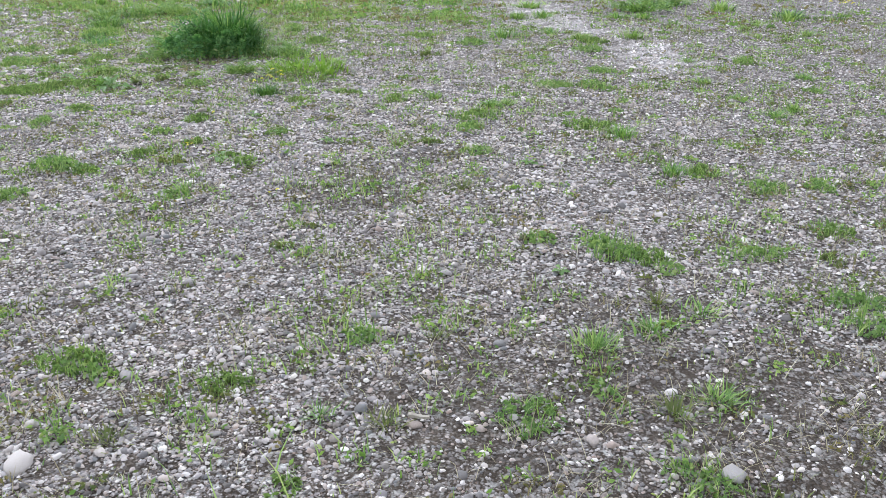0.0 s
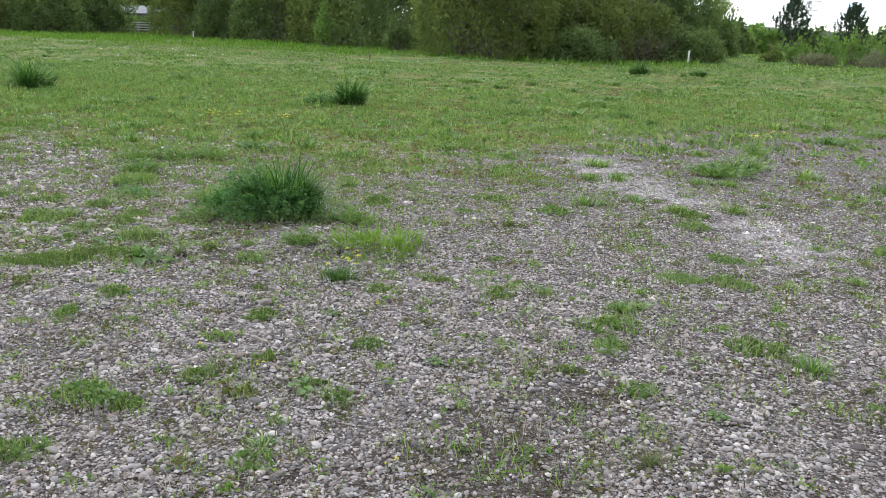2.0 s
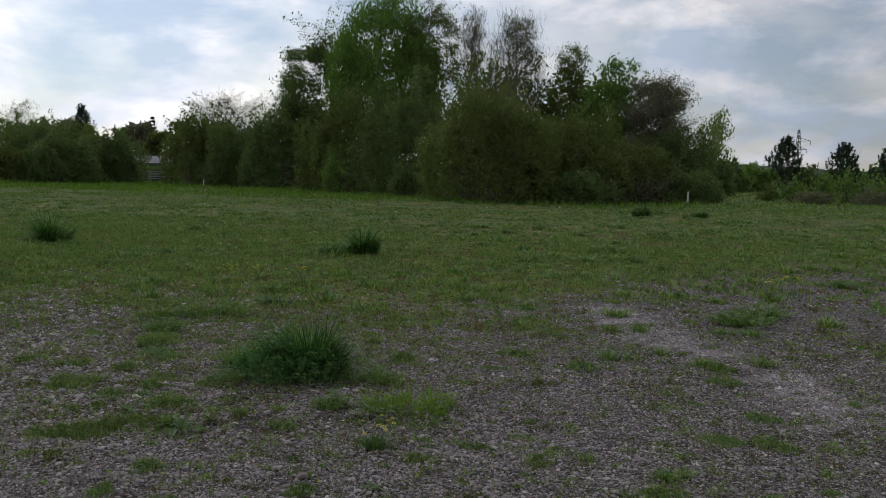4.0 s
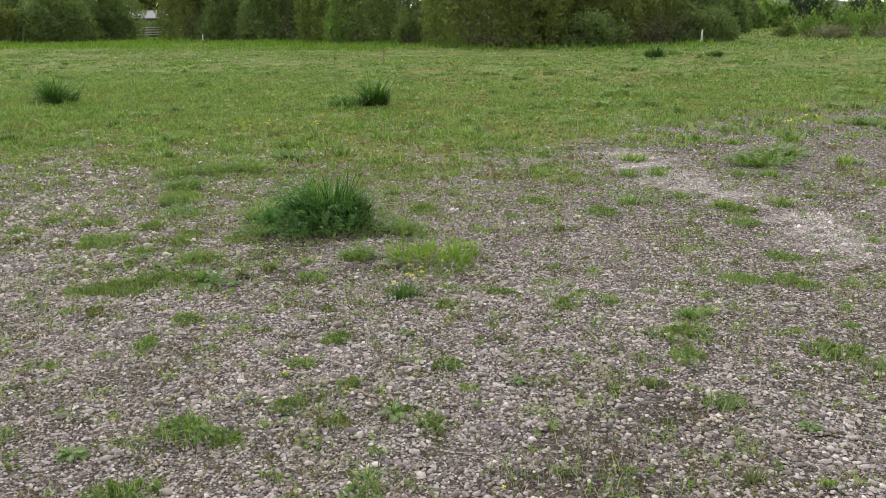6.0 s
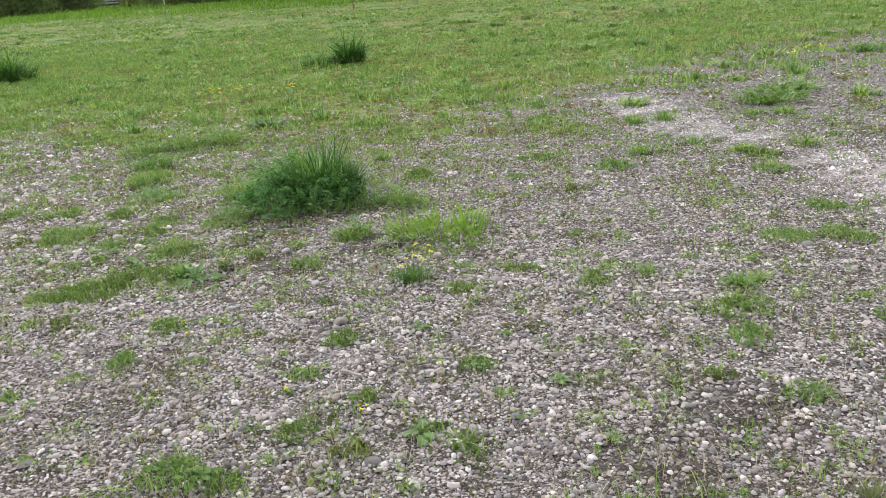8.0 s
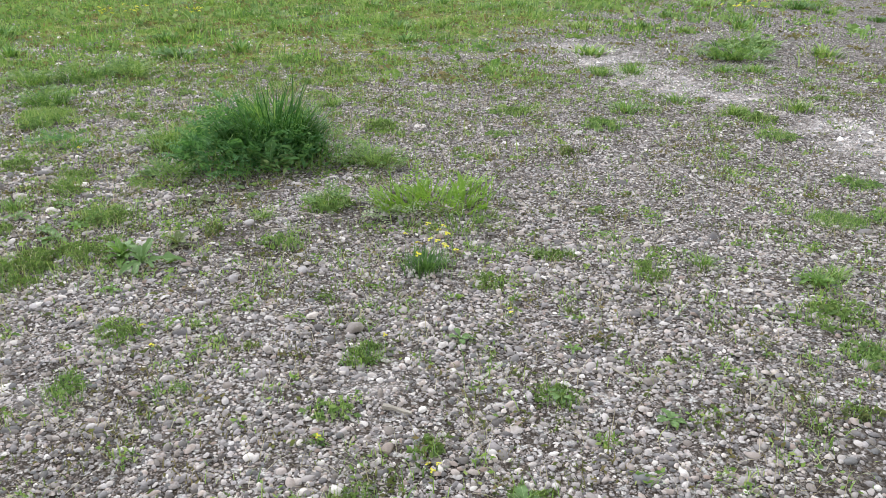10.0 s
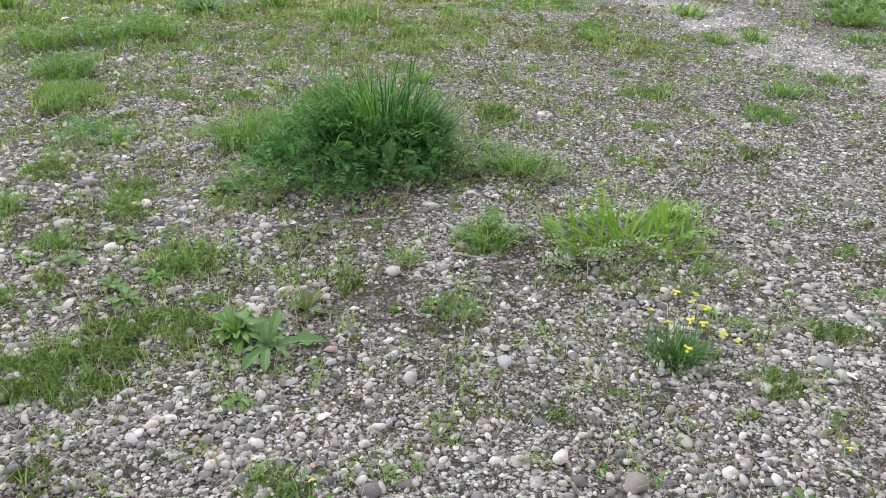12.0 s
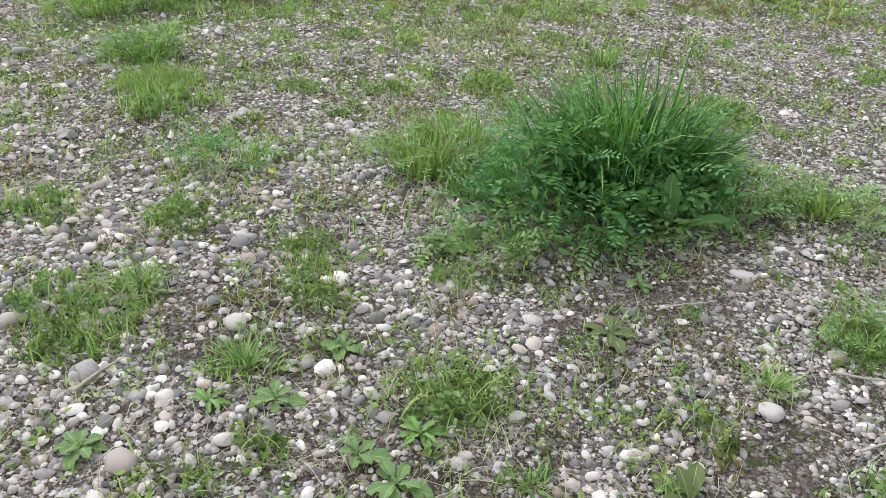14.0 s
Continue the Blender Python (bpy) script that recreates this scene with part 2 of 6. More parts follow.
GROUND = ground_material()
PEBBLE = pebble_material("pebbles", False)
PALE_PEBBLE = pebble_material("clean_pale_pebbles", False, 0.09)
STONE = pebble_material("weathered_stone", True)
BLADE = foliage("grass_blades", [(0.1, (0.084, 0.158, 0.054)), (0.4, (0.157, 0.273, 0.072)), (0.65, (0.263, 0.394, 0.114)), (0.85, (0.403, 0.452, 0.192)), (0.97, (0.582, 0.483, 0.324))])
MEADOW = foliage("meadow_grass", [(0.1, (0.110, 0.168, 0.044)), (0.35, (0.191, 0.278, 0.070)), (0.6, (0.282, 0.379, 0.107)), (0.82, (0.401, 0.428, 0.171)), (0.96, (0.618, 0.488, 0.352))], 0.7, 0.2, 0.45, 0.45, 1.0)
LUSH = foliage("lush_grass", [(0.1, (0.063, 0.137, 0.041)), (0.4, (0.129, 0.255, 0.069)), (0.7, (0.232, 0.371, 0.102)), (0.95, (0.462, 0.530, 0.206))])
YELLOW_GREEN = foliage("yellow_green_grass", [(0.1, (0.10, 0.20, 0.03)), (0.5, (0.20, 0.34, 0.055)), (0.95, (0.32, 0.44, 0.11))])
STRAW = foliage("dry_straw", [(0.1, (0.216, 0.174, 0.121)), (0.5, (0.389, 0.336, 0.243)), (0.95, (0.562, 0.522, 0.432))])
WEED = foliage("weed_leaves", [(0.1, (0.080, 0.148, 0.060)), (0.4, (0.153, 0.250, 0.090)), (0.7, (0.236, 0.352, 0.132)), (0.95, (0.389, 0.428, 0.216))])
VETCH = foliage("vetch_leaves", [(0.1, (0.046, 0.131, 0.050)), (0.5, (0.104, 0.243, 0.081)), (0.95, (0.232, 0.384, 0.138))])
BROAD = foliage("broad_leaves", [(0.1, (0.050, 0.119, 0.029)), (0.5, (0.083, 0.187, 0.051)), (0.95, (0.141, 0.255, 0.087))], 0.5)
FRESH = foliage("light_rosette_leaves", [(0.1, (0.12, 0.22, 0.055)), (0.5, (0.18, 0.31, 0.085)), (0.95, (0.26, 0.39, 0.13))], 0.5)
LONGLEAF = foliage("grey_green_long_leaves", [(0.1, (0.10, 0.18, 0.06)), (0.5, (0.155, 0.26, 0.095)), (0.95, (0.23, 0.34, 0.15))], 0.45)
SPIKY = foliage("dark_tall_grass", [(0.1, (0.045, 0.11, 0.03)), (0.5, (0.085, 0.18, 0.05)), (0.95, (0.16, 0.27, 0.08))])
# deep green, darkened further to stand in for shade inside a clump
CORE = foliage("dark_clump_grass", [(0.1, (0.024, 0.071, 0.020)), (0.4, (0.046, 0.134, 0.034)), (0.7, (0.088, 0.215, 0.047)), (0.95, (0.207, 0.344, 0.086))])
SORREL = foliage("reddish_weed_leaves", [(0.1, (0.10, 0.095, 0.045)), (0.45, (0.17, 0.155, 0.07)), (0.75, (0.25, 0.20, 0.105)), (0.95, (0.34, 0.27, 0.16))])
MEADOWLEAF = foliage("meadow_weed_leaves", [(0.08, (0.062, 0.135, 0.033)), (0.3, (0.114, 0.220, 0.057)), (0.55, (0.202, 0.320, 0.085)), (0.8, (0.308, 0.370, 0.142)), (0.96, (0.396, 0.380, 0.209))], 0.65, 0.3, 0.55, 0.45, 1.0)
MOSS = foliage("creeping_moss", [(0.1, (0.077, 0.100, 0.043)), (0.45, (0.131, 0.200, 0.067)), (0.75, (0.189, 0.290, 0.085)), (0.95, (0.297, 0.300, 0.162))])
RIB = foliage("pale_leaf_ribs", [(0.1, (0.30, 0.38, 0.18)), (0.9, (0.42, 0.5, 0.28))])
DULL = foliage("dull_leaves", [(0.1, (0.075, 0.100, 0.039)), (0.5, (0.125, 0.156, 0.055)), (0.95, (0.237, 0.237, 0.099))])
SILVER = foliage("silvery_leaves", [(0.1, (0.18, 0.24, 0.13)), (0.6, (0.34, 0.41, 0.25)), (0.95, (0.5, 0.55, 0.38))])
PETAL = foliage("yellow_petals", [(0.1, (0.66, 0.60, 0.04)), (0.9, (0.80, 0.76, 0.12))])
WHITE_PETAL = foliage("white_petals", [(0.1, (0.7, 0.7, 0.62)), (0.9, (0.8, 0.8, 0.78))])
BARK = plain("grey_brown_bark", (0.06, 0.05, 0.04), (0.17, 0.145, 0.12), 0.9, 5.0, 0.0, 0.5)
TWIG = plain("bare_twigs", (0.10, 0.085, 0.075), (0.24, 0.20, 0.175), 0.9, 5.0)
BIRCH = plain("birch_bark", (0.25, 0.24, 0.22), (0.62, 0.60, 0.56), 0.8, 4.0)
REDTWIG = plain("dry_red_brown_stems", (0.10, 0.065, 0.05), (0.23, 0.16, 0.13), 0.9, 5.0)
OLIVE = foliage("olive_leaves", [(0.1, (0.085, 0.124, 0.040)), (0.5, (0.164, 0.215, 0.069)), (0.95, (0.266, 0.320, 0.116))], 0.6, 0.5, 1.2, 0.26)
GREENLEAF = foliage("spring_leaves", [(0.1, (0.090, 0.173, 0.042)), (0.5, (0.165, 0.297, 0.071)), (0.95, (0.280, 0.445, 0.119))], 0.6, 0.5, 1.2, 0.26)
DARKLEAF = foliage("shade_leaves", [(0.1, (0.082, 0.129, 0.052)), (0.5, (0.155, 0.230, 0.090)), (0.95, (0.254, 0.348, 0.141))], 0.6, 0.5, 1.2, 0.26)
BRIGHT = foliage("fresh_leaves", [(0.1, (0.088, 0.176, 0.045)), (0.5, (0.176, 0.304, 0.078)), (0.95, (0.299, 0.432, 0.134))], 0.6, 0.5, 1.2, 0.26)
GREYLEAF = foliage("grey_brown_buds", [(0.1, (0.111, 0.114, 0.085)), (0.5, (0.213, 0.218, 0.161)), (0.95, (0.369, 0.374, 0.275))], 0.6, 0.5, 1.2, 0.26)
NEEDLE = foliage("pine_needles", [(0.1, (0.019, 0.035, 0.023)), (0.5, (0.042, 0.075, 0.042)), (0.95, (0.083, 0.127, 0.065))], 0.7, 0.1, 1.5)
WHITEPAINT = plain("white_paint", (0.62, 0.61, 0.58), (0.8, 0.79, 0.77), 0.6, 12.0)
GREYMETAL = plain("galvanised_steel", (0.30, 0.31, 0.32), (0.45, 0.46, 0.47), 0.5, 6.0, 0.6)
ROOFING = plain("grey_sheet_roof", (0.10, 0.11, 0.12), (0.16, 0.17, 0.18), 0.7, 3.0)
WALLING = plain("grey_wall_render", (0.14, 0.14, 0.135), (0.22, 0.22, 0.21), 0.9, 2.0)
OLDWOOD = plain("weathered_wood", (0.20, 0.17, 0.14), (0.42, 0.38, 0.33), 0.85, 30.0)
GLASS = plain("dark_window_glass", (0.02, 0.022, 0.025), (0.04, 0.042, 0.045), 0.1, 2.0)
RUBBER = plain("black_rubber", (0.015, 0.015, 0.015), (0.03, 0.03, 0.03), 0.8)
HILLS = plain("distant_wooded_hills", (0.035, 0.05, 0.06), (0.06, 0.08, 0.085), 1.0, 0.01, 0.0, 0.0)

# ---- helpers of the scene ----
def mesh_from(name, verts, faces, material, smooth=False):
    """A mesh from arrays; faces of one size each."""
    me = bpy.data.meshes.new(name)
    verts = np.asarray(verts, np.float32).reshape(-1, 3)
    groups = faces if isinstance(faces, list) else [faces]
    groups = [np.asarray(f, np.int32) for f in groups if len(f)]
    loops = np.concatenate([f.ravel() for f in groups])
    sizes = np.concatenate([np.full(len(f), f.shape[1], np.int32) for f in groups])
    me.vertices.add(len(verts))
    me.vertices.foreach_set("co", verts.ravel())
    me.loops.add(len(loops))
    me.loops.foreach_set("vertex_index", loops)
    me.polygons.add(len(sizes))
    me.polygons.foreach_set("loop_start", np.concatenate([[0], np.cumsum(sizes)[:-1]]).astype(np.int32))
    me.polygons.foreach_set("loop_total", sizes)
    if smooth:
        me.polygons.foreach_set("use_smooth", np.ones(len(sizes), bool))
    me.update(calc_edges=True)
    me.materials.append(material)
    return me


def part(name, bm, material, parent, label=""):
    """One mesh object under a thing or a part."""
    if isinstance(bm, bmesh.types.BMesh):
        me = bpy.data.meshes.new(name)
        bm.to_mesh(me)
        bm.free()
        me.materials.append(material)
    else:
        me = bm
    ob = new(name, me)
    ob.parent = parent
    return tagged(ob, label)


def block(bm, x, y, z, sx, sy, sz, bevel=0.0):
    """A bevelled box, its base centre at x, y, z."""
    r = bmesh.ops.create_cube(bm, size=1, matrix=Matrix.Translation((x, y, z + sz / 2)) @ Matrix.Diagonal((sx, sy, sz, 1)))
    if bevel:
        es = list({e for v in r["verts"] for e in v.link_edges})
        bmesh.ops.bevel(bm, geom=es, offset=bevel, segments=2, affect='EDGES')
    return bm


EDGE_X = np.array([-30, -6.5, -4.8, -3.3, -1.3, -0.3, 0.3, 1.7, 5.1, 30])
EDGE_Y = np.array([6.5, 8.6, 8.5, 8.1, 8.3, 9.4, 10.7, 13.2, 16.4, 22])
PALE = ((0.85, 10.4, 0.24), (1.12, 9.7, 0.3), (1.4, 9.0, 0.32), (1.62, 8.45, 0.26), (1.95, 8.15, 0.2), (2.5, 7.15, 0.24), (2.62, 6.6, 0.28), (2.55, 6.2, 0.22), (-0.48, 3.66, 0.07), (-1.55, 3.55, 0.06))


def waves(x, y, seed, scale):
    """Smooth uneven values of about -1 to 1 over the plan."""
    rng = np.random.default_rng(seed)
    out = 0 * x
    for k in range(7):
        a, f, ph = rng.uniform(0, 2 * np.pi), rng.uniform(0.6, 2.2) / scale, rng.uniform(0, 6.28)
        out = out + np.sin((x * np.cos(a) + y * np.sin(a)) * f * 6.28 + ph + 1.3 * np.sin((y * np.cos(a) - x * np.sin(a)) * f * 4))
    return out / 3.2


def cover(x, y):
    """How much of the ground the greenery hides."""
    x, y = np.asarray(x, float), np.asarray(y, float)
    d = y - np.interp(x, EDGE_X, EDGE_Y)
    c = 0.25 + 0.64 * np.clip((d + 4.6) / 9.0, 0, 1)
    c = c + 0.14 * waves(x, y, 3, 1.6) + 0.13 * waves(x, y, 4, 0.5)
    left = np.clip((-0.5 - x) / 1.2, 0, 1) * np.clip((y - 4.0) / 0.8, 0, 1) * np.clip((8.5 - y) / 1.5, 0, 1)
    gap = np.clip((-3.2 - x) / 0.8, 0, 1) * np.clip((8.9 - y) / 0.5, 0, 1)
    return np.clip(c + 0.16 * left - 0.14 * gap - 0.9 * sand(x, y) * (y < 14), 0.0, 1.0)


def sand(x, y):
    out = 0 * np.asarray(x, float)
    for px, py, r in PALE:
        d = np.hypot((x - px), (y - py) * 0.8) / r
        out = np.maximum(out, np.clip(1.5 - d + 0.75 * waves(x, y, 5, 0.35), 0, 1))
    return np.clip(out, 0, 1)


EARTH = ((2.35, 1.15, 0.55), (2.8, 1.0, 0.6), (2.0, 0.75, 0.4), (1.2, 3.3, 0.35), (0.9, 2.7, 0.35), (-1.25, 4.85, 0.3), (-1.5, 5.6, 0.3), (-2.5, 5.3, 0.3), (-0.75, 5.15, 0.25), (-2.1, 4.75, 0.25))


def earth(x, y):
    """Where brown soil shows between few pebbles."""
    out = 0 * np.asarray(x, float)
    for px, py, r in EARTH:
        out = np.maximum(out, np.clip(1.4 - np.hypot(x - px, y - py) / r + 0.5 * waves(x, y, 6, 0.4), 0, 1))
    return out


def height(x, y):
    """The ground's height."""
    x, y = np.asarray(x, float), np.asarray(y, float)
    far = np.clip((np.hypot(x, y) - 12) / 25, 0, 1)
    return 0.008 * waves(x, y, 8, 1.1) + 0.004 * waves(x, y, 9, 0.3) + far * 0.10 * waves(x, y, 10, 14.0)


def zat(x, y):
    return float(height(np.array([x]), np.array([y]))[0])


# ---- ground: one sheet to the horizon ----
def spread(lo, hi, step, far):
    a = list(np.arange(lo, hi, step))
    s = step
    while a[-1] < far:
        s *= 1.18
        a.append(a[-1] + s)
    s = step
    while a[0] > -far:
        s *= 1.18
        a.insert(0, a[0] - s)
    return np.array(a)


gx, gy = spread(-7, 6, 0.12, 2500), spread(-2, 13, 0.12, 2500)
X, Y = np.meshgrid(gx, gy)
V = np.stack([X, Y, height(X, Y)], -1).reshape(-1, 3)
nx, ny = len(gx), len(gy)
idx = np.arange(nx * ny).reshape(ny, nx)
F = np.stack([idx[:-1, :-1], idx[:-1, 1:], idx[1:, 1:], idx[1:, :-1]], -1).reshape(-1, 4)
me = mesh_from("ground", V, F, GROUND, True)
for key, vals in (("cover", cover(X, Y)), ("sand", sand(X, Y)), ("earth", earth(X, Y))):
    vals = vals + 0.60 * np.clip((Y - np.interp(X, EDGE_X, EDGE_Y) + 0.5) / 9, 0, 1) - 0.40 * np.clip((np.interp(X, EDGE_X, EDGE_Y) - Y - 0.2) / 1.6, 0, 1) if key == "cover" else vals
    me.attributes.new(key, 'FLOAT', 'POINT').data.foreach_set("value", np.asarray(vals, np.float32).ravel())
ground = tagged(new("ground", me), "gravelly waste ground turning into rough spring meadow", "ground", kind="structure")

# ---- gravel ----
WAY = ((2.1, 0.6), (1.0, 2.1), (0.2, 3.4), (-1.0, 4.5), (-2.0, 5.4))


def off_way(x, y):
    """Distance from the line of ground that is passed nearest."""
    best = np.full(np.shape(x), 1e9)
    for (ax, ay), (bx, by) in zip(WAY[:-1], WAY[1:]):
        k = np.clip(((x - ax) * (bx - ax) + (y - ay) * (by - ay)) / ((bx - ax) ** 2 + (by - ay) ** 2), 0, 1)
        best = np.minimum(best, np.hypot(x - ax - k * (bx - ax), y - ay - k * (by - ay)))
    return best


def along(x, y):
    """1 on the ground beside the way, little outside it."""
    lo = np.interp(y, (0.0, 2.0, 4.0, 7.0, 9.5, 14.0), (0.2, -1.9, -3.9, -6.3, -8.3, -11.5))
    hi = np.interp(y, (0.0, 2.0, 4.0, 7.0, 10.0, 14.0), (3.6, 3.9, 4.9, 5.7, 6.6, 8.0))
    return np.where((x > lo) & (x < hi) & (y > 0.0), 1.0, 0.15)


def dome(ring, tops):
    """The bared upper half of a bedded pebble: a ring in the soil and a few points above; verts and triangles."""
    v = [(math.cos(2 * math.pi * i / ring), math.sin(2 * math.pi * i / ring), -0.12) for i in range(ring)]
    if tops == 9:
        v = [(r_ * math.cos(2 * math.pi * (i + o_) / 8), r_ * math.sin(2 * math.pi * (i + o_) / 8), z_) for r_, z_, o_ in ((1.0, -0.1, 0.0), (0.84, 0.5, 0.5)) for i in range(8)] + [(0, 0, 0.86)]
        f = []
        for i in range(8):
            j = (i + 1) % 8
            f += [(i, j, 8 + i), (j, 8 + j, 8 + i), (8 + i, 8 + j, 16)]
    elif tops == 3:
        v += [(0.62 * math.cos(2 * math.pi * (i + 0.25) / 3), 0.62 * math.sin(2 * math.pi * (i + 0.25) / 3), 0.85) for i in range(3)]
        f = []
        for i in range(3):
            n_ = ring + (i + 1) % 3
            f += [(2 * i, 2 * i + 1, ring + i), (2 * i + 1, n_, ring + i), (2 * i + 1, (2 * i + 2) % ring, n_)]
        f.append((ring, ring + 1, ring + 2))
    else:
        v += [(0.45, 0.0, 0.9), (-0.45, 0.05, 0.85)]
        a, b = ring, ring + 1
        f = [(0, 1, a), (1, b, a), (1, 2, b), (2, 3, b), (3, 4, b), (4, a, b), (4, 0, a)]
    return np.array(v), np.array(f)


def pebbles(seed, shape, belts, label, span=(0.0, 1.0), where=None, material=None):
    """Pebbles over belts (near, far, how many to a square metre, least radius) beside the way."""
    shape_v, shape_f = shape
    rng = np.random.default_rng(seed)
    xs, ys, rs = [], [], []
    for near, far, per, least in belts:
        n = int(per * 17 * 16)
        x, y = rng.uniform(-9, 8, n), rng.uniform(-1.5, 14.5, n)
        d = off_way(x, y)
        ok = (d >= near) & (d < far)
        x, y = x[ok], y[ok]
        n = len(x)
        coarse = 1 - 0.22 * np.clip((2.8 - y) / 1.2, 0, 1) + 0.32 * np.clip((-1.3 - x) / 0.8, 0, 1) * np.clip((y - 4.0) / 1.0, 0, 1) + 0.7 * np.clip((-2.8 - x) / 0.8, 0, 1) * np.clip((y - 5.4) / 1.0, 0, 1) + 0.16 * waves(x, y, 15, 0.7)
        r = np.maximum(least, np.exp(rng.normal(np.log(0.0064), 0.40, n)) * coarse)
        r = np.minimum(r, 0.029) * rng.uniform(0.85, 1.15, n)
        c = cover(x, y)
        thick = np.clip(1.25 - 1.0 * c, 0.05, 1) * np.clip(1.9 - 1.6 * c, 0.05, 1) * np.clip(0.80 + 0.30 * waves(x, y, 12, 0.8) + 0.35 * waves(x, y, 13, 0.22), 0.12, 1) * (1 - 0.4 * sand(x, y)) * (1 - 0.55 * earth(x, y)) * along(x, y) * np.minimum(1, (0.0095 / r) ** 0.9)
        thick = thick if where is None else along(x, y) * np.clip(where(x, y) * 1.4 - 0.3, 0, 1)
        ok = (rng.random(n) < thick) & (r >= span[0]) & (r < span[1])
        xs.append(x[ok]), ys.append(y[ok]), rs.append(r[ok])
    x, y, r = np.concatenate(xs), np.concatenate(ys), np.concatenate(rs)
    n, m = len(x), len(shape_v)
    v = shape_v[None] * (1 + rng.normal(0, 0.085, (n, m, 1)))
    sc = np.stack([rng.uniform(0.95, 1.6, n), rng.uniform(0.7, 1.1, n), rng.uniform(0.5, 0.95, n)], -1)
    v = v * sc[:, None] * r[:, None, None]
    tip = rng.normal(0, 0.2, n)
    v = np.stack([v[..., 0] * np.cos(tip)[:, None] - v[..., 2] * np.sin(tip)[:, None], v[..., 1], v[..., 0] * np.sin(tip)[:, None] + v[..., 2] * np.cos(tip)[:, None]], -1)
    a = rng.uniform(0, 6.28, n)[:, None]
    v = np.stack([v[..., 0] * np.cos(a) - v[..., 1] * np.sin(a), v[..., 0] * np.sin(a) + v[..., 1] * np.cos(a), v[..., 2]], -1)
    v[..., 0] += x[:, None]
    v[..., 1] += y[:, None]
    v[..., 2] += (height(x, y) + r * rng.uniform(-0.05, 0.3, n))[:, None]
    f = (shape_f[None] + m * np.arange(n)[:, None, None]).reshape(-1, 3)
    tagged(new("gravel", mesh_from("gravel", v, f, material or PEBBLE, True)), label, "gravel", kind="stuff")


pebbles(11, dome(6, 3), ((0, 1.5, 4800, 0.0044),), "grey and beige rounded river pebbles bedded in soil", (0.0, 0.0108))
pebbles(11, dome(8, 9), ((0, 1.5, 4800, 0.0044),), "larger smooth rounded river pebbles among finer gravel", (0.0108, 1.0))
pebbles(14, dome(5, 2), ((1.5, 3.0, 2300, 0.0060), (3.0, 5.5, 900, 0.0088), (5.5, 9.5, 180, 0.0135)), "grey river gravel thinning out towards the meadow")
pebbles(16, dome(5, 2), ((2.2, 9.5, 1500, 0.0098),), "pale grey gravel washed clean of soil", (0.0, 1.0), sand, PALE_PEBBLE)


def stone_mesh(seed):
    bm = bmesh.new()
    bmesh.ops.create_icosphere(bm, subdivisions=2, radius=1)
    rng = random.Random(seed)
    o = Vector((rng.uniform(0, 50), rng.uniform(0, 50), seed))
    flat = rng.uniform(0.42, 0.62)
    for v in bm.verts:
        k = 1 + noise.noise(v.co * 0.8 + o) * 0.5 + noise.noise(v.co * 1.9 + o) * 0.2
        v.co = Vector((v.co.x * k * 1.2, v.co.y * k * 0.86, v.co.z * k * flat))
    me = bpy.data.meshes.new("stone")
    bm.to_mesh(me)
    bm.free()
    me.polygons.foreach_set("use_smooth", [True] * len(me.polygons))
    me.materials.append(STONE)
    return me


STONES = [stone_mesh(s) for s in range(9)]
MARKED_STONES = ((-1.87, 4.67, .053), (-2.61, 5.43, .08), (-1.13, 5.73, .083), (-2.95, 5.83, .05), (-2.79, 5.13, .056), (-0.86, 4.56, .061), (-1.56, 5.29, .047), (-4.08, 7.53, .11),
                 (-1.87, 5.09, .051), (-2.78, 4.8, .065), (-2.76, 4.92, .09), (-1.79, 4.5, .04), (-0.94, 6.14, .047), (-2.48, 4.69, .041), (-3.14, 5.79, .06), (-3.23, 5.42, .09),
                 (-1.25, 5.12, .075), (-1.16, 5.65, .06), (-0.34, 3.3, .055), (0.41, 3.2, .061), (0.77, 3.34, .054), (1.05, 3.32, .047), (-0.49, 3.79, .055), (2.64, 0.69, .079),
                 (0.83, 0.83, .069), (2.28, 0.77, .05), (0.80, 0.36, .10), (1.78, 0.75, .05), (1.95, 1.26, .05), (2.2, 3.95, .06))


def put_stone(x, y, d, k, rng):
    s = d / 2 / 1.25
    ob = new("stone", STONES[k])
    ob.matrix_basis = pose(x, y, zat(x, y) + s * 0.2, rng.uniform(-9, 9), rng.uniform(-9, 9), rng.uniform(0, 360)) @ Matrix.Diagonal((s, s, s, 1))
    size = "large" if d > 0.065 else "small"
    tagged(ob, size + " smooth pale river stone lying on gravel", "stone", "loose stones on the gravel")


rng = random.Random(5)
for i, (x, y, d) in enumerate(MARKED_STONES):
    put_stone(x, y, d, i % 9, rng)
made = 0
while made < 130:
    x, y = rng.uniform(-4.6, 4.2), rng.uniform(0.2, 8.0)
    if rng.random() < 0.75 * (1 - float(cover([x], [y])[0])) * (1.0 if off_way(np.array(x), np.array(y)) < 2.4 else 0.35):
        put_stone(x, y, min(0.045, 0.025 + rng.expovariate(1 / 0.006)) * (1.25 if x < -1.6 and y > 4 else 1.0), rng.randrange(9), rng)
        made += 1

# ---- grass ----
def stuff(name, me, material, parent, label=""):
    """A part of countless small leaves or blades."""
    return tagged(part(name, me, material, parent, label), kind="stuff")


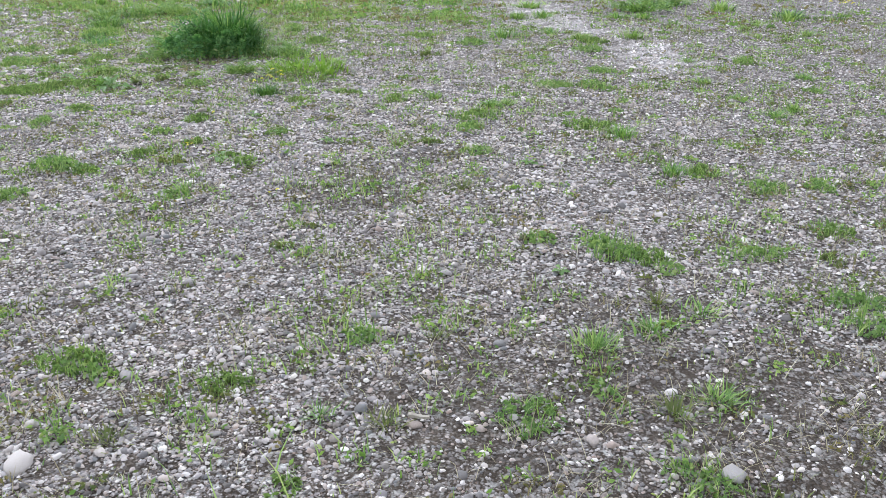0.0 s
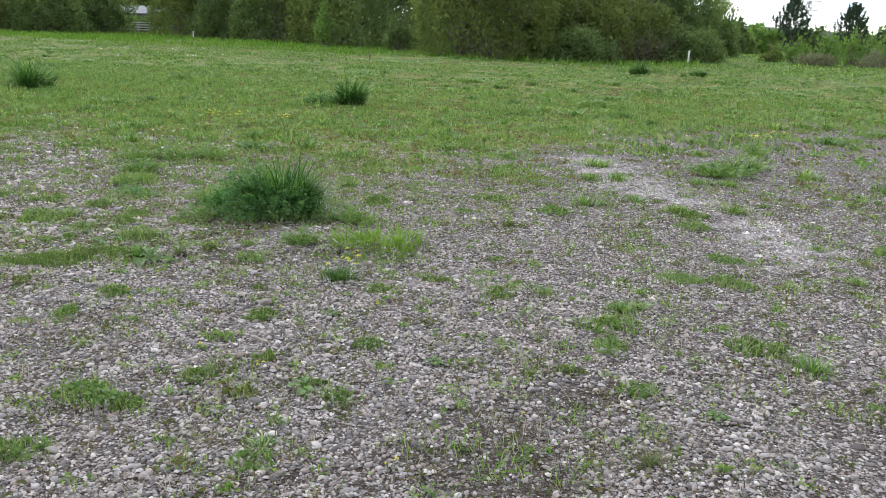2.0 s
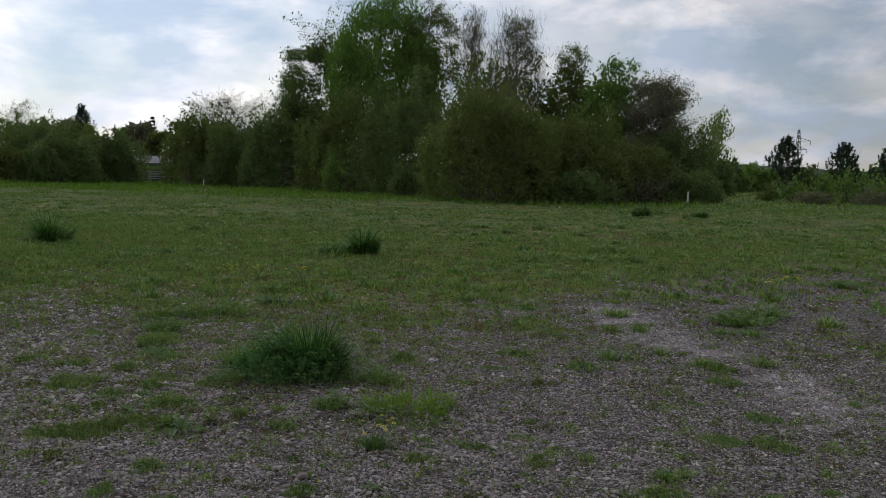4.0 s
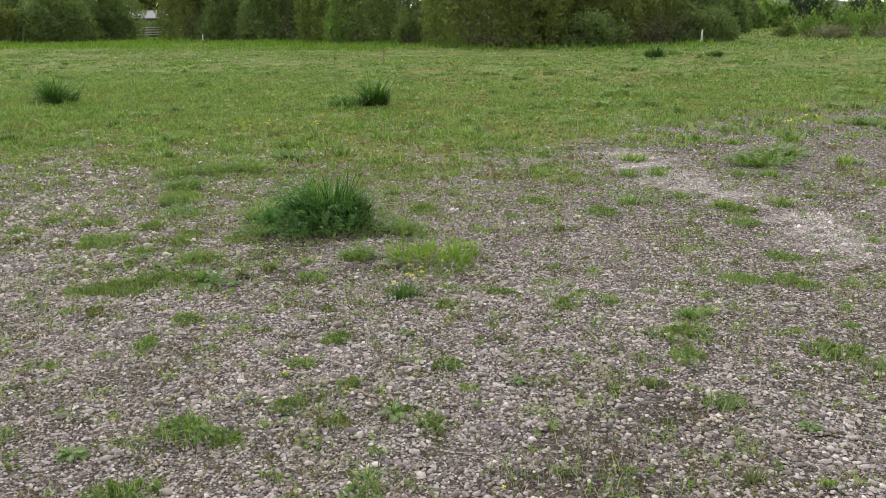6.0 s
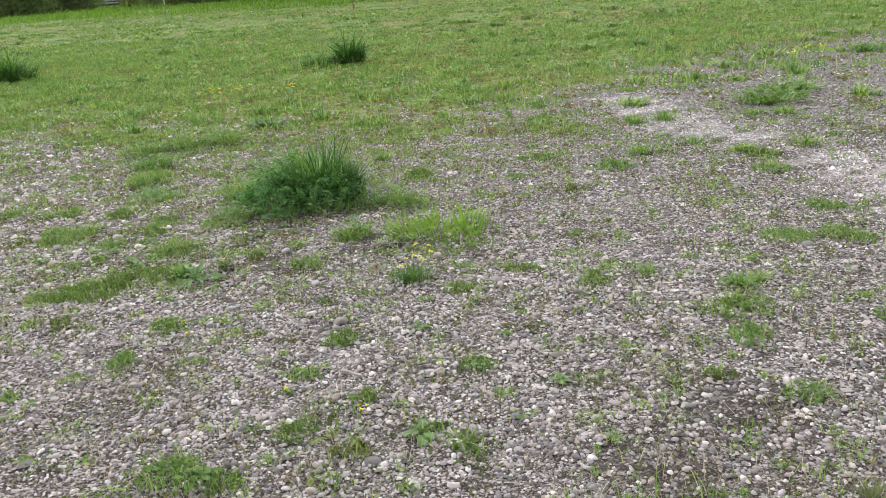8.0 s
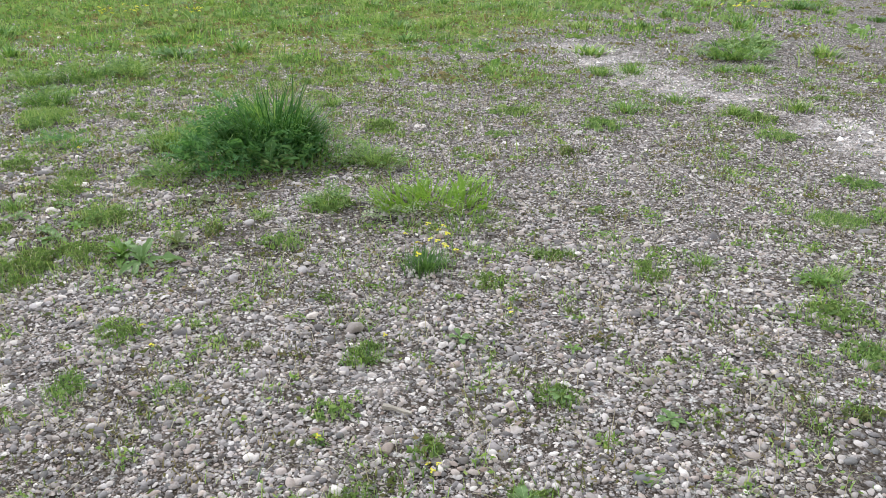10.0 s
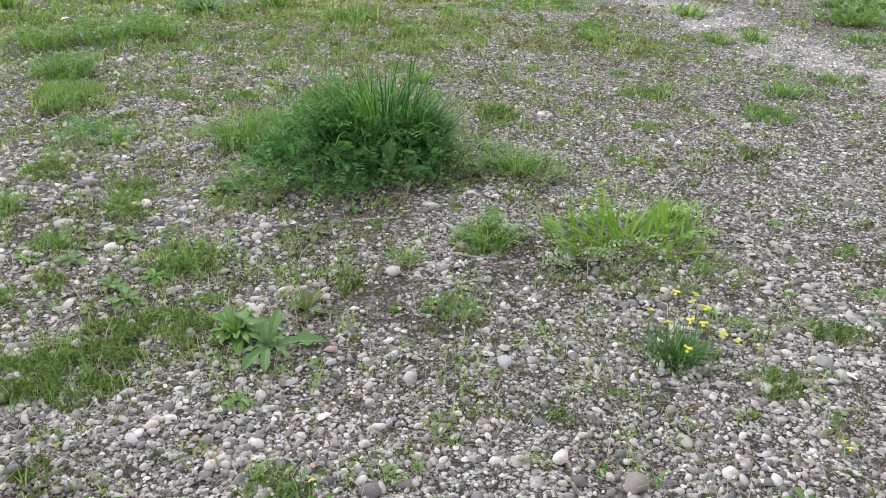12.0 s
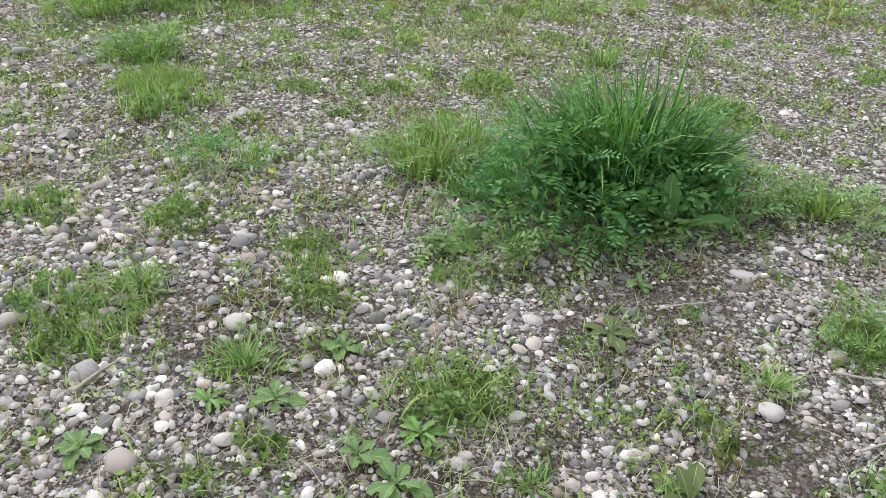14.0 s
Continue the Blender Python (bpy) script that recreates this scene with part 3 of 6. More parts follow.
def blade_arrays(x, y, z, h, w, a, lean, rng):
    """Blades of three joints that bend over: verts (n, 5, 3), and their faces."""
    n = len(x)
    dx, dy = np.cos(a), np.sin(a)
    px, py = -dy, dx
    mid, tip = lean * 0.35, lean
    v = np.zeros((n, 5, 3))
    for k, (up, out, half) in enumerate(((0, 0, 1), (0, 0, -1), (0.6, mid, 0.75), (0.6, mid, -0.75), (1.0, tip, 0))):
        v[:, k, 0] = x + dx * out * h + px * half * w / 2
        v[:, k, 1] = y + dy * out * h + py * half * w / 2
        v[:, k, 2] = z + up * h * np.sqrt(np.maximum(0.15, 1 - (0.6 * lean) ** 2))
    o = 5 * np.arange(n)[:, None]
    return v.reshape(-1, 3), [np.array([0, 1, 3, 2])[None] + o, np.array([2, 3, 4])[None] + o]


def arch_blades(x, y, z, L, w, a, lean, curl, rng):
    """Long blades of four joints that arch over under their weight: verts (n, 9, 3), and their faces."""
    n = len(x)
    dx, dy = np.cos(a), np.sin(a)
    tw = a + np.pi / 2 + rng.normal(0, 0.5, n)
    px, py = np.cos(tw), np.sin(tw)
    v = np.zeros((n, 9, 3))
    out, up = np.zeros(n), np.zeros(n)
    for k in range(5):
        half = (0.8, 1.0, 0.9, 0.6, 0.0)[k] * w / 2
        for side in ((1, -1) if k < 4 else (0,)):
            i = 2 * k + (side < 0)
            v[:, i, 0] = x + dx * out + px * half * side
            v[:, i, 1] = y + dy * out + py * half * side
            v[:, i, 2] = np.maximum(z + up, 0.003)
        th = lean + curl * (k + 0.5) / 4
        out, up = out + L / 4 * np.sin(th), up + L / 4 * np.cos(th)
    o = 9 * np.arange(n)[:, None]
    return v.reshape(-1, 3), [np.concatenate([np.array([b, b + 1, b + 3, b + 2])[None] + o for b in (0, 2, 4)]), np.array([6, 7, 8])[None] + o]


def leaf_cards(c, s, rng, ratio=0.55, flat=0.0, upright=0.0):
    """Small pointed leaves turned at random about the points c, or mostly along the upright."""
    n = len(c)
    u = rng.normal(0, 1, (n, 3))
    u[:, 2] += upright * np.where(u[:, 2] < 0, -1, 1)
    u[:, 2] *= 1 - flat
    u /= np.linalg.norm(u, axis=1)[:, None]
    q = rng.normal(0, 1, (n, 3))
    q[:, 2] *= 1 - flat
    v = np.cross(u, q if flat == 0 else np.cross(u, np.array([0, 0, 1.0]) + 0.35 * q))
    v /= np.linalg.norm(v, axis=1)[:, None] + 1e-9
    s = np.asarray(s).reshape(-1, 1) * np.ones((n, 1))
    co = np.stack([c - u * s / 2, c + v * s * ratio / 2, c + u * s / 2, c - v * s * ratio / 2], 1)
    return co.reshape(-1, 3), (np.arange(4 * n).reshape(n, 4))


def join_arrays(*pieces):
    vs, fs, o = [], [], 0
    for v, f in pieces:
        v = np.asarray(v).reshape(-1, 3)
        for g in (f if isinstance(f, list) else [f]):
            fs.append(np.asarray(g) + o)
        vs.append(v)
        o += len(v)
    return np.concatenate(vs), fs


def scatter_grass(name, label, n, area, dens, hlow, hhigh, w, material, seed, lean=(0.1, 0.8)):
    rng = np.random.default_rng(seed)
    x0, x1, y0, y1 = area
    x, y = rng.uniform(x0, x1, n), rng.uniform(y0, y1, n)
    ok = rng.random(n) < dens(x, y)
    x, y = x[ok], y[ok]
    k = len(x)
    v, f = blade_arrays(x, y, height(x, y) - 0.003, rng.uniform(hlow, hhigh, k) * rng.uniform(0.7, 1.2, k), rng.uniform(0.6, 1.3, k) * w, rng.uniform(0, 6.28, k), rng.uniform(*lean, k), rng)
    tagged(new(name, mesh_from(name, v, f, material)), label, "grass", kind="stuff")


def wedge(x, y):
    """The stretch that is seen from the walk."""
    return (np.abs(x + 0.22 * y - 0.4) < 0.62 * y + 4.0).astype(float)


def tufty(x, y, scale, seed):
    return np.clip(waves(x, y, seed, scale) * 1.6 + 0.35, 0.03, 1)


def sprouts(name, label, n, area, dens, r, h, material, seed, leafy, k=11, leaf=0.0185, blade=0.0042):
    """Countless small weed sprouts, each a few blades and leaves round one root."""
    rng = np.random.default_rng(seed)
    x, y = rng.uniform(area[0], area[1], n), rng.uniform(area[2], area[3], n)
    ok = rng.random(n) < dens(x, y)
    x, y = x[ok], y[ok]
    size = rng.lognormal(0, 0.45, len(x))
    bx = np.repeat(x, k) + rng.normal(0, r, len(x) * k) * np.repeat(size, k)
    by = np.repeat(y, k) + rng.normal(0, r, len(x) * k) * np.repeat(size, k)
    m = len(bx)
    bl = blade_arrays(bx, by, height(bx, by) - 0.002, h * np.repeat(size, k) * rng.uniform(0.4, 1.2, m), blade * rng.uniform(0.7, 1.5, m), rng.uniform(0, 6.28, m), rng.uniform(0.15, 1.1, m), rng)
    cx = np.repeat(x, leafy) + rng.normal(0, r * 1.1, len(x) * leafy) * np.repeat(size, leafy)
    cy = np.repeat(y, leafy) + rng.normal(0, r * 1.1, len(x) * leafy) * np.repeat(size, leafy)
    cz = height(cx, cy) + 0.004 + rng.random(len(cx)) * h * 0.5
    lv = leaf_cards(np.stack([cx, cy, cz], -1), leaf * rng.uniform(0.6, 1.5, len(cx)), rng, 0.5, 0.5)
    v, f = join_arrays(bl, lv)
    tagged(new(name, mesh_from(name, v, f, material)), label, "weeds", kind="stuff")


sprouts("tiny_weeds", "tiny green weed sprouts scattered between pebbles", 27000, (-6.5, 6, -0.6, 9.5),
        lambda x, y: np.clip(cover(x, y) * 1.2 - 0.05, 0.12, 0.7) * tufty(x, y, 0.45, 41) * along(x, y), 0.027, 0.034, BLADE, 43, 11)
sprouts("tiny_weeds", "small dull olive weeds and moss between pebbles", 17500, (-6.5, 6, -0.6, 9.5),
        lambda x, y: np.clip(0.05 + cover(x, y) * 1.1, 0, 0.8) * tufty(x, y, 0.6, 42) * along(x, y), 0.032, 0.02, DULL, 44, 10)
sprouts("tiny_weeds", "small withered reddish brown weeds between pebbles", 9000, (-6.5, 6, -0.6, 9.5),
        lambda x, y: np.clip(0.15 + cover(x, y), 0, 0.8) * tufty(x, y, 0.5, 57) * along(x, y), 0.03, 0.03, SORREL, 58, 8, 8, 0.018, 0.0036)
sprouts("meadow_weeds", "low leafy yellow-green weeds thickening into meadow", 11000, (-15, 12, 8.4, 20),
        lambda x, y: wedge(x, y) * np.clip(cover(x, y) * 1.5 - 0.36, 0, 1) * tufty(x, y, 0.5, 45) * np.clip(1.5 - y / 20, 0.3, 1), 0.06, 0.055, MEADOWLEAF, 46, 9, 7, 0.05, 0.011)
sprouts("meadow_weeds", "fresh green leaf clumps through the thin meadow", 2700, (-16, 12, 9.3, 22),
        lambda x, y: wedge(x, y) * np.clip(cover(x, y) * 1.5 - 0.45, 0, 1) * np.clip(waves(x, y, 51, 0.9) * 1.8 + 0.1, 0.05, 1), 0.085, 0.085, LUSH, 52, 20, 26, 0.048, 0.011)
sprouts("meadow_weeds", "broad yellow-green leaf clumps through the thin meadow", 2300, (-16, 13, 9.3, 24),
        lambda x, y: wedge(x, y) * np.clip(cover(x, y) * 1.5 - 0.45, 0, 1) * np.clip(waves(x, y, 55, 1.2) * 1.8 + 0.1, 0.05, 1), 0.10, 0.08, MEADOWLEAF, 56, 20, 26, 0.048, 0.011)
sprouts("meadow_weeds", "dull reddish brown weeds in thin meadow", 15500, (-14, 12, 8.4, 26),
        lambda x, y: wedge(x, y) * np.clip(cover(x, y) * 1.3 - 0.2, 0, 1) * tufty(x, y, 0.9, 47) * np.clip(1.5 - y / 22, 0.3, 1), 0.06, 0.035, SORREL, 48, 8, 4, 0.048, 0.009)
sprouts("meadow_weeds", "scattered darker green weeds across the meadow", 4200, (-44, 19, 11, 50),
        lambda x, y: wedge(x, y) * np.clip(waves(x, y, 49, 1.5) * 1.6 - 0.1, 0.05, 1), 0.17, 0.12, WEED, 50, 18, 18, 0.11, 0.02)
sprouts("meadow_weeds", "pale yellowish weeds across the far meadow", 7000, (-46, 20, 18, 54),
        lambda x, y: wedge(x, y) * np.clip(waves(x, y, 53, 2.4) * 1.6, 0.05, 1), 0.16, 0.07, MEADOWLEAF, 54, 10, 5, 0.12, 0.025)
scatter_grass("sparse_grass", "sparse short green grass blades between pebbles", 240000, (-7, 6.5, -0.8, 11.5),
              lambda x, y: np.clip(cover(x, y) * 0.9, 0, 1) * tufty(x, y, 0.45, 21) * along(x, y), 0.015, 0.045, 0.0036, BLADE, 31)
scatter_grass("dry_straw", "dead straw coloured grass stalks lying on gravel", 300000, (-6, 6, -0.5, 9.5),
              lambda x, y: np.clip(cover(x, y) + 0.05, 0, 1) * tufty(x, y, 0.6, 22) * along(x, y) * np.clip(1.3 - off_way(x, y) / 4, 0.1, 1), 0.02, 0.10, 0.0022, STRAW, 32, (0.8, 1.6))
scatter_grass("meadow_grass", "patchy short yellowish green meadow grass", 105000, (-15, 12, 6.0, 20),
              lambda x, y: np.clip(cover(x, y) * 1.25 - 0.32, 0, 1) * wedge(x, y) * (0.25 + 0.75 * tufty(x, y, 0.7, 23)), 0.022, 0.07, 0.0125, MEADOW, 33)
scatter_grass("meadow_grass", "fresh green grass in the damper part of the meadow", 80000, (-17, 0, 7.5, 26),
              lambda x, y: wedge(x, y) * np.clip((-2.6 - x - 0.12 * y) / 3 + 0.6 * waves(x, y, 27, 2.5), 0, 1) * np.clip(cover(x, y) * 1.4 - 0.4, 0, 1), 0.03, 0.085, 0.013, LUSH, 36)
scatter_grass("meadow_grass", "rough spring meadow grass thinning with distance", 44000, (-46, 24, 19, 54),
              lambda x, y: wedge(x, y) * (0.3 + 0.7 * tufty(x, y, 1.6, 24)), 0.03, 0.075, 0.026, MEADOW, 34)
scatter_grass("tall_grass", "tall lush green grass along the thicket", 60000, (-64, 30, 42, 82),
              lambda x, y: np.clip((y - 42.5 - 99 * (x > 5) - 0.27 * np.clip(-8 - x, 0, 40) - 2.0 * waves(x, y, 26, 9)) / 2.5, 0, 1) * (0.4 + 0.6 * tufty(x, y, 2.0, 25)), 0.16, 0.36, 0.08, foliage("bright_tall_grass", [(0.1, (0.07, 0.17, 0.02)), (0.5, (0.13, 0.27, 0.035)), (0.95, (0.22, 0.34, 0.06))], scale=0.7), 35, (0.1, 0.6))

scatter_grass("field_grass", "short light green grass of the open field", 26000, (3, 44, 40, 95),
              lambda x, y: np.clip((y - 39.5) / 2, 0, 1) * (x < 0.62 * y + 4) * (0.3 + 0.7 * tufty(x, y, 2.5, 28)), 0.08, 0.17, 0.09, LUSH, 37, (0.2, 0.9))


def tuft_mesh(seed, n, r, h, w, material, lean=(0.1, 0.9)):
    rng = np.random.default_rng(seed)
    a0, d = rng.uniform(0, 6.28, n), np.abs(rng.normal(0, 0.45, n)) * r
    x, y = d * np.cos(a0), d * np.sin(a0)
    hh = h * rng.uniform(0.45, 1.15, n) * np.clip(1.1 - 0.35 * d / r, 0.4, 1)
    a = a0 + rng.normal(0, 0.7, n)
    v, f = blade_arrays(x, y, 0 * x - 0.004, hh, w * rng.uniform(0.6, 1.3, n), a, rng.uniform(*lean, n), rng)
    return mesh_from("blades", v, f, material)


def tuft_pair(seed, n, r, h, w, material, lean):
    """A tuft's live blades, and the dead ones round its foot."""
    live = tuft_mesh(seed, n, r, h, w, material, lean)
    dead = tuft_mesh(seed + 500, max(6, n // 6), r * 1.3, h * 0.7, w * 0.7, STRAW, (0.8, 1.5))
    live.name, dead.name = "grass", "dead_grass"
    return live, dead


def low_mesh(seed, n, r, h, s, material, grassy=0.35):
    """A low mat of small leaves with some grass in it and an uneven outline."""
    rng = np.random.default_rng(seed)
    m = int(n * 1.8)
    a, d = rng.uniform(0, 6.28, m), np.sqrt(rng.random(m))
    lob = 1 + 0.30 * np.sin(a * 2 + seed) + 0.22 * np.sin(a * 5 + 2 * seed)
    x, y = d * r * lob * np.cos(a), d * r * lob * np.sin(a) * 0.8
    clump = waves(x + seed * 3.1, y, seed + 60, r * 0.9)
    keep = (clump > -0.15 + 0.3 * d) & (rng.random(m) > 0.25 * d)
    x, y, d = x[keep], y[keep], d[keep]
    z = rng.random(len(x)) * h * np.clip(1.15 - d ** 2, 0.15, 1) * (0.7 + 0.5 * clump[keep]) + 0.004
    leaves = leaf_cards(np.stack([x, y, z], -1), s * rng.uniform(0.6, 1.4, len(x)), rng, 0.55, 0.55)
    g = int(n * grassy)
    a, d = rng.uniform(0, 6.28, g), np.sqrt(rng.random(g)) * r
    blades = blade_arrays(d * np.cos(a), d * np.sin(a) * 0.8, 0 * a, h * rng.uniform(0.8, 1.9, g), 0.003 + 0 * a, rng.uniform(0, 6.28, g), rng.uniform(0.2, 1.0, g), rng)
    return mesh_from("leaf_mat", *leaves, material), mesh_from("grass", *blades, BLADE)


def leaf_mesh(name, L, W, rise, droop, fold, material, wave=0.0, seed=0, pointed=0.6):
    """A broad leaf from its stalk along +x, folded at the midrib and drooping at the tip."""
    rng = random.Random(seed)
    bm = bmesh.new()
    rows = []
    n = 8
    for i in range(n + 1):
        u = i / n
        half = W / 2 * (0.10 + 0.9 * math.sin(math.pi * min(1, u ** pointed) ** 1.0) ** 0.8) if i < n else 0.001
        x = L * u
        z = L * (rise * u - droop * u * u)
        k = wave * W * math.sin(u * 17 + seed)
        jag = 1 + 0.16 * (rng.random() - 0.5) * (i % n > 0) + (0.10 if i % 2 else -0.10) * (wave > 0.08)
        row = []
        for side in (-1.0, -0.5, -0.035, 0.035, 0.5, 1.0):
            edge_ = abs(side) == 1.0
            row.append(bm.verts.new((x, side * half * (jag if edge_ else 1), z + fold * half * abs(side) + (side * k + rng.uniform(-1, 1) * wave * W * 0.3 if edge_ else 0))))
        rows.append(row)
    for a, b in zip(rows[:-1], rows[1:]):
        for k in range(5):
            f = bm.faces.new((a[k], b[k], b[k + 1], a[k + 1]))
            f.smooth = True
            f.material_index = 1 if k == 2 else 0
    me = bpy.data.meshes.new(name)
    bm.to_mesh(me)
    bm.free()
    me.materials.append(material)
    me.materials.append(RIB)
    return me


def rosette(x, y, d, leaves, meshes, label, category, group, seed, upright=12, name="broadleaf_weed"):
    """A thing of single leaves round one root."""
    rng = random.Random(seed)
    root = new(name)
    root.matrix_basis = pose(x, y, zat(x, y) + 0.004)
    tagged(root, label, category, group)
    for i in range(leaves):
        ring = i / leaves
        s = d / 2 * rng.uniform(0.7, 1.1) * (1 - 0.35 * ring)
        ob = part("leaf", rng.choice(meshes), None, root)
        ob.matrix_basis = pose(0, 0, 0.012 * ring, rng.uniform(-14, 14), -upright * (0.3 + 1.8 * ring) + rng.uniform(-6, 6), i * 137.5 + rng.uniform(-20, 20)) @ Matrix.Diagonal((s, s, s, 1))
    return root


UNIT_BROAD = [leaf_mesh("leaf", 1.0, 0.34, 0.30, 0.42, 0.4, BROAD, 0.10, s, 1.15) for s in range(4)]
UNIT_FRESH = [leaf_mesh("leaf", 1.0, 0.29, 0.32, 0.44, 0.5, FRESH, 0.20, s + 40, 1.25) for s in range(4)]
UNIT_DARK = [leaf_mesh("leaf", 1.0, 0.36, 0.30, 0.42, 0.4, VETCH, 0.12, s + 70, 1.3) for s in range(3)]
UNIT_DULL = [leaf_mesh("leaf", 1.0, 0.42, 0.12, 0.22, 0.25, DULL, 0.09, s + 10, 1.5) for s in range(3)]
UNIT_WEED = [leaf_mesh("leaf", 1.0, 0.48, 0.26, 0.36, 0.3, WEED, 0.13, s + 20, 1.7) for s in range(4)]
UNIT_LONG = [leaf_mesh("leaf", 1.0, 0.27, 0.30, 0.42, 0.55, LONGLEAF, 0.2, s + 60, 1.5) for s in range(4)]
UNIT_DOCK = [leaf_mesh("leaf", 1.0, 0.24, 0.9, 0.55, 0.35, BROAD, 0.06, s + 30, 0.75) for s in range(3)]

def great_rosette(x, y):
    """Long toothed leaves, each of its own length and turn, round one root."""
    root = tagged(new("broadleaf_weed"), "large grey-green rosette of long pale-ribbed toothed leaves", "weed")
    root.matrix_basis = pose(x, y, zat(x, y) + 0.012)
    leaves = ((18, 0.19, 4), (52, 0.09, 26), (80, 0.14, 40), (112, 0.09, 52), (136, 0.19, 20), (162, 0.08, 30), (212, 0.09, 6), (244, 0.135, -2), (276, 0.125, 0), (322, 0.10, 4), (350, 0.07, 38))
    for i, (turn, long_, rise) in enumerate(leaves):
        ob = part("leaf", UNIT_LONG[i % 4], None, root)
        ob.matrix_basis = pose(0, 0, 0.004 + 0.0015 * i, (-1) ** i * 10, -rise, turn) @ Matrix.Diagonal((long_, long_, long_, 1))


great_rosette(-1.60, 4.59)
rosette(-1.725, 4.67, 0.28, 17, UNIT_FRESH, "light green leafy rosette crowding beside a larger one", "weed", "", 2, 26)
rosette(-1.52, 4.83, 0.24, 8, UNIT_DULL, "dull dark olive rosette on bare gravel", "weed", "", 3, 22)

ROSETTES = ((-2.61, 5.11, .15), (-2.31, 5.34, .15), (-2.86, 4.96, .16), (-2.10, 5.02, .17), (-2.24, 4.95, .15), (-2.15, 4.87, .17), (-1.55, 4.86, .12), (-2.04, 5.86, .17), (-1.46, 5.66, .12), (-1.63, 4.33, .13), (-2.45, 5.12, .14),
            (-0.7, 6.21, .14), (0.28, 3.93, .11), (0.21, 3.6, .13), (0.55, 3.5, .13), (1.39, 4.57, .2), (-0.14, 3.98, .13), (0.07, 3.07, .2), (0.53, 5.09, .1), (-1.11, 2.45, .18), (1.81, 3.25, .14),
            (0.32, 5.62, .12), (2.1, 1.86, .09), (-0.65, 2.72, .14))
for i, (x, y, d) in enumerate(ROSETTES):
    rosette(x, y, d, 7 + i % 4, UNIT_WEED if i % 3 else UNIT_FRESH, "small green broad-leaved rosette rooted between pebbles", "weed", "broad-leaved weeds in the gravel", 100 + i, 10)
rosette(-1.59, 5.41, 0.19, 8, UNIT_DULL, "flat withered brownish green rosette on gravel", "weed", "", 40, 3)
rosette(-1.55, 4.60, 0.05, 4, UNIT_DULL, "tiny wilted rosette under larger leaves", "weed", "", 41, 3)

TUFTS = [tuft_pair(50 + i, 55, 0.075, 0.055, 0.0052, (BLADE, LUSH, DULL)[i % 3], (0.4, 1.5)) for i in range(6)] + [tuft_pair(56 + i, 150, 0.14, 0.075, 0.0058, (BLADE, LUSH)[i % 2], (0.4, 1.5)) for i in range(4)]
LOWS = [low_mesh(70 + i, 130, 0.06, 0.026, 0.018, (WEED, DULL, MOSS)[i % 3], 0.25) for i in range(4)] + [low_mesh(80 + i, 420, 0.12, 0.038, 0.019, (WEED, MOSS, WEED)[i % 3], 0.3) for i in range(5)] + [low_mesh(90 + i, 2400, 0.25, 0.045, 0.014, WEED, 0.4) for i in range(3)]


def put(name, meshes, sizes, x, y, d, label, category, group, seed):
    """One of the ready plants whose size is nearest, at x, y with the width d."""
    rng = random.Random(seed)
    k = min(range(len(meshes)), key=lambda i: (round(abs(math.log(sizes[i] / d)), 1), rng.random()))
    s = d / sizes[k]
    ob = new(name)
    for me in meshes[k]:
        stuff(me.name.split(".")[0], me, None, ob)
    ob.matrix_basis = pose(x, y, zat(x, y), 0, 0, rng.uniform(0, 360)) @ Matrix.Diagonal((s, s, min(1.5, s) * rng.uniform(0.8, 1.2), 1))
    return tagged(ob, label, category, group)


MEADOW_TUFTS = [tuft_pair(150 + i, 100, 0.16, 0.085, 0.011, (LUSH, BLADE, SPIKY, LUSH)[i], (0.4, 1.4)) for i in range(4)]
TUFT_SIZE = [0.12] * 6 + [0.22] * 4
LOW_SIZE = [0.11] * 4 + [0.22] * 5 + [0.5] * 3
GRASS_TUFTS = ((-1.21, 5.23, .17), (-2.92, 5.6, .22), (1.5, 4.64, .17), (1.48, 7.95, .28), (1.02, 7.58, .34), (1.82, 7.5, .24), (2.35, 7.7, .3), (0.03, 8.95, .3), (1.53, 2.78, .16),
               (2.62, 1.6, .15), (2.58, 3.22, .19), (2.3, 3.9, .24), (1.4, 4.55, .22), (1.73, 1.26, .08), (1.7, .74, .13), (.97, .5, .12), (2.26, 1.28, .19), (1.5, .75, .1), (2.63, 1.05, .18), (2.5, .95, .14),
               (2.15, 9.1, .3), (2.45, 9.15, .3), (1.0, 8.95, .3), (1.3, 9.0, .3), (2.9, 5.6, .2), (3.3, 4.6, .2))
for i, (x, y, d) in enumerate(GRASS_TUFTS):
    put("grass_tuft", TUFTS, TUFT_SIZE, x, y, d, "small fresh green grass tuft growing through gravel", "grass tuft", "grass tufts in the gravel", 200 + i)
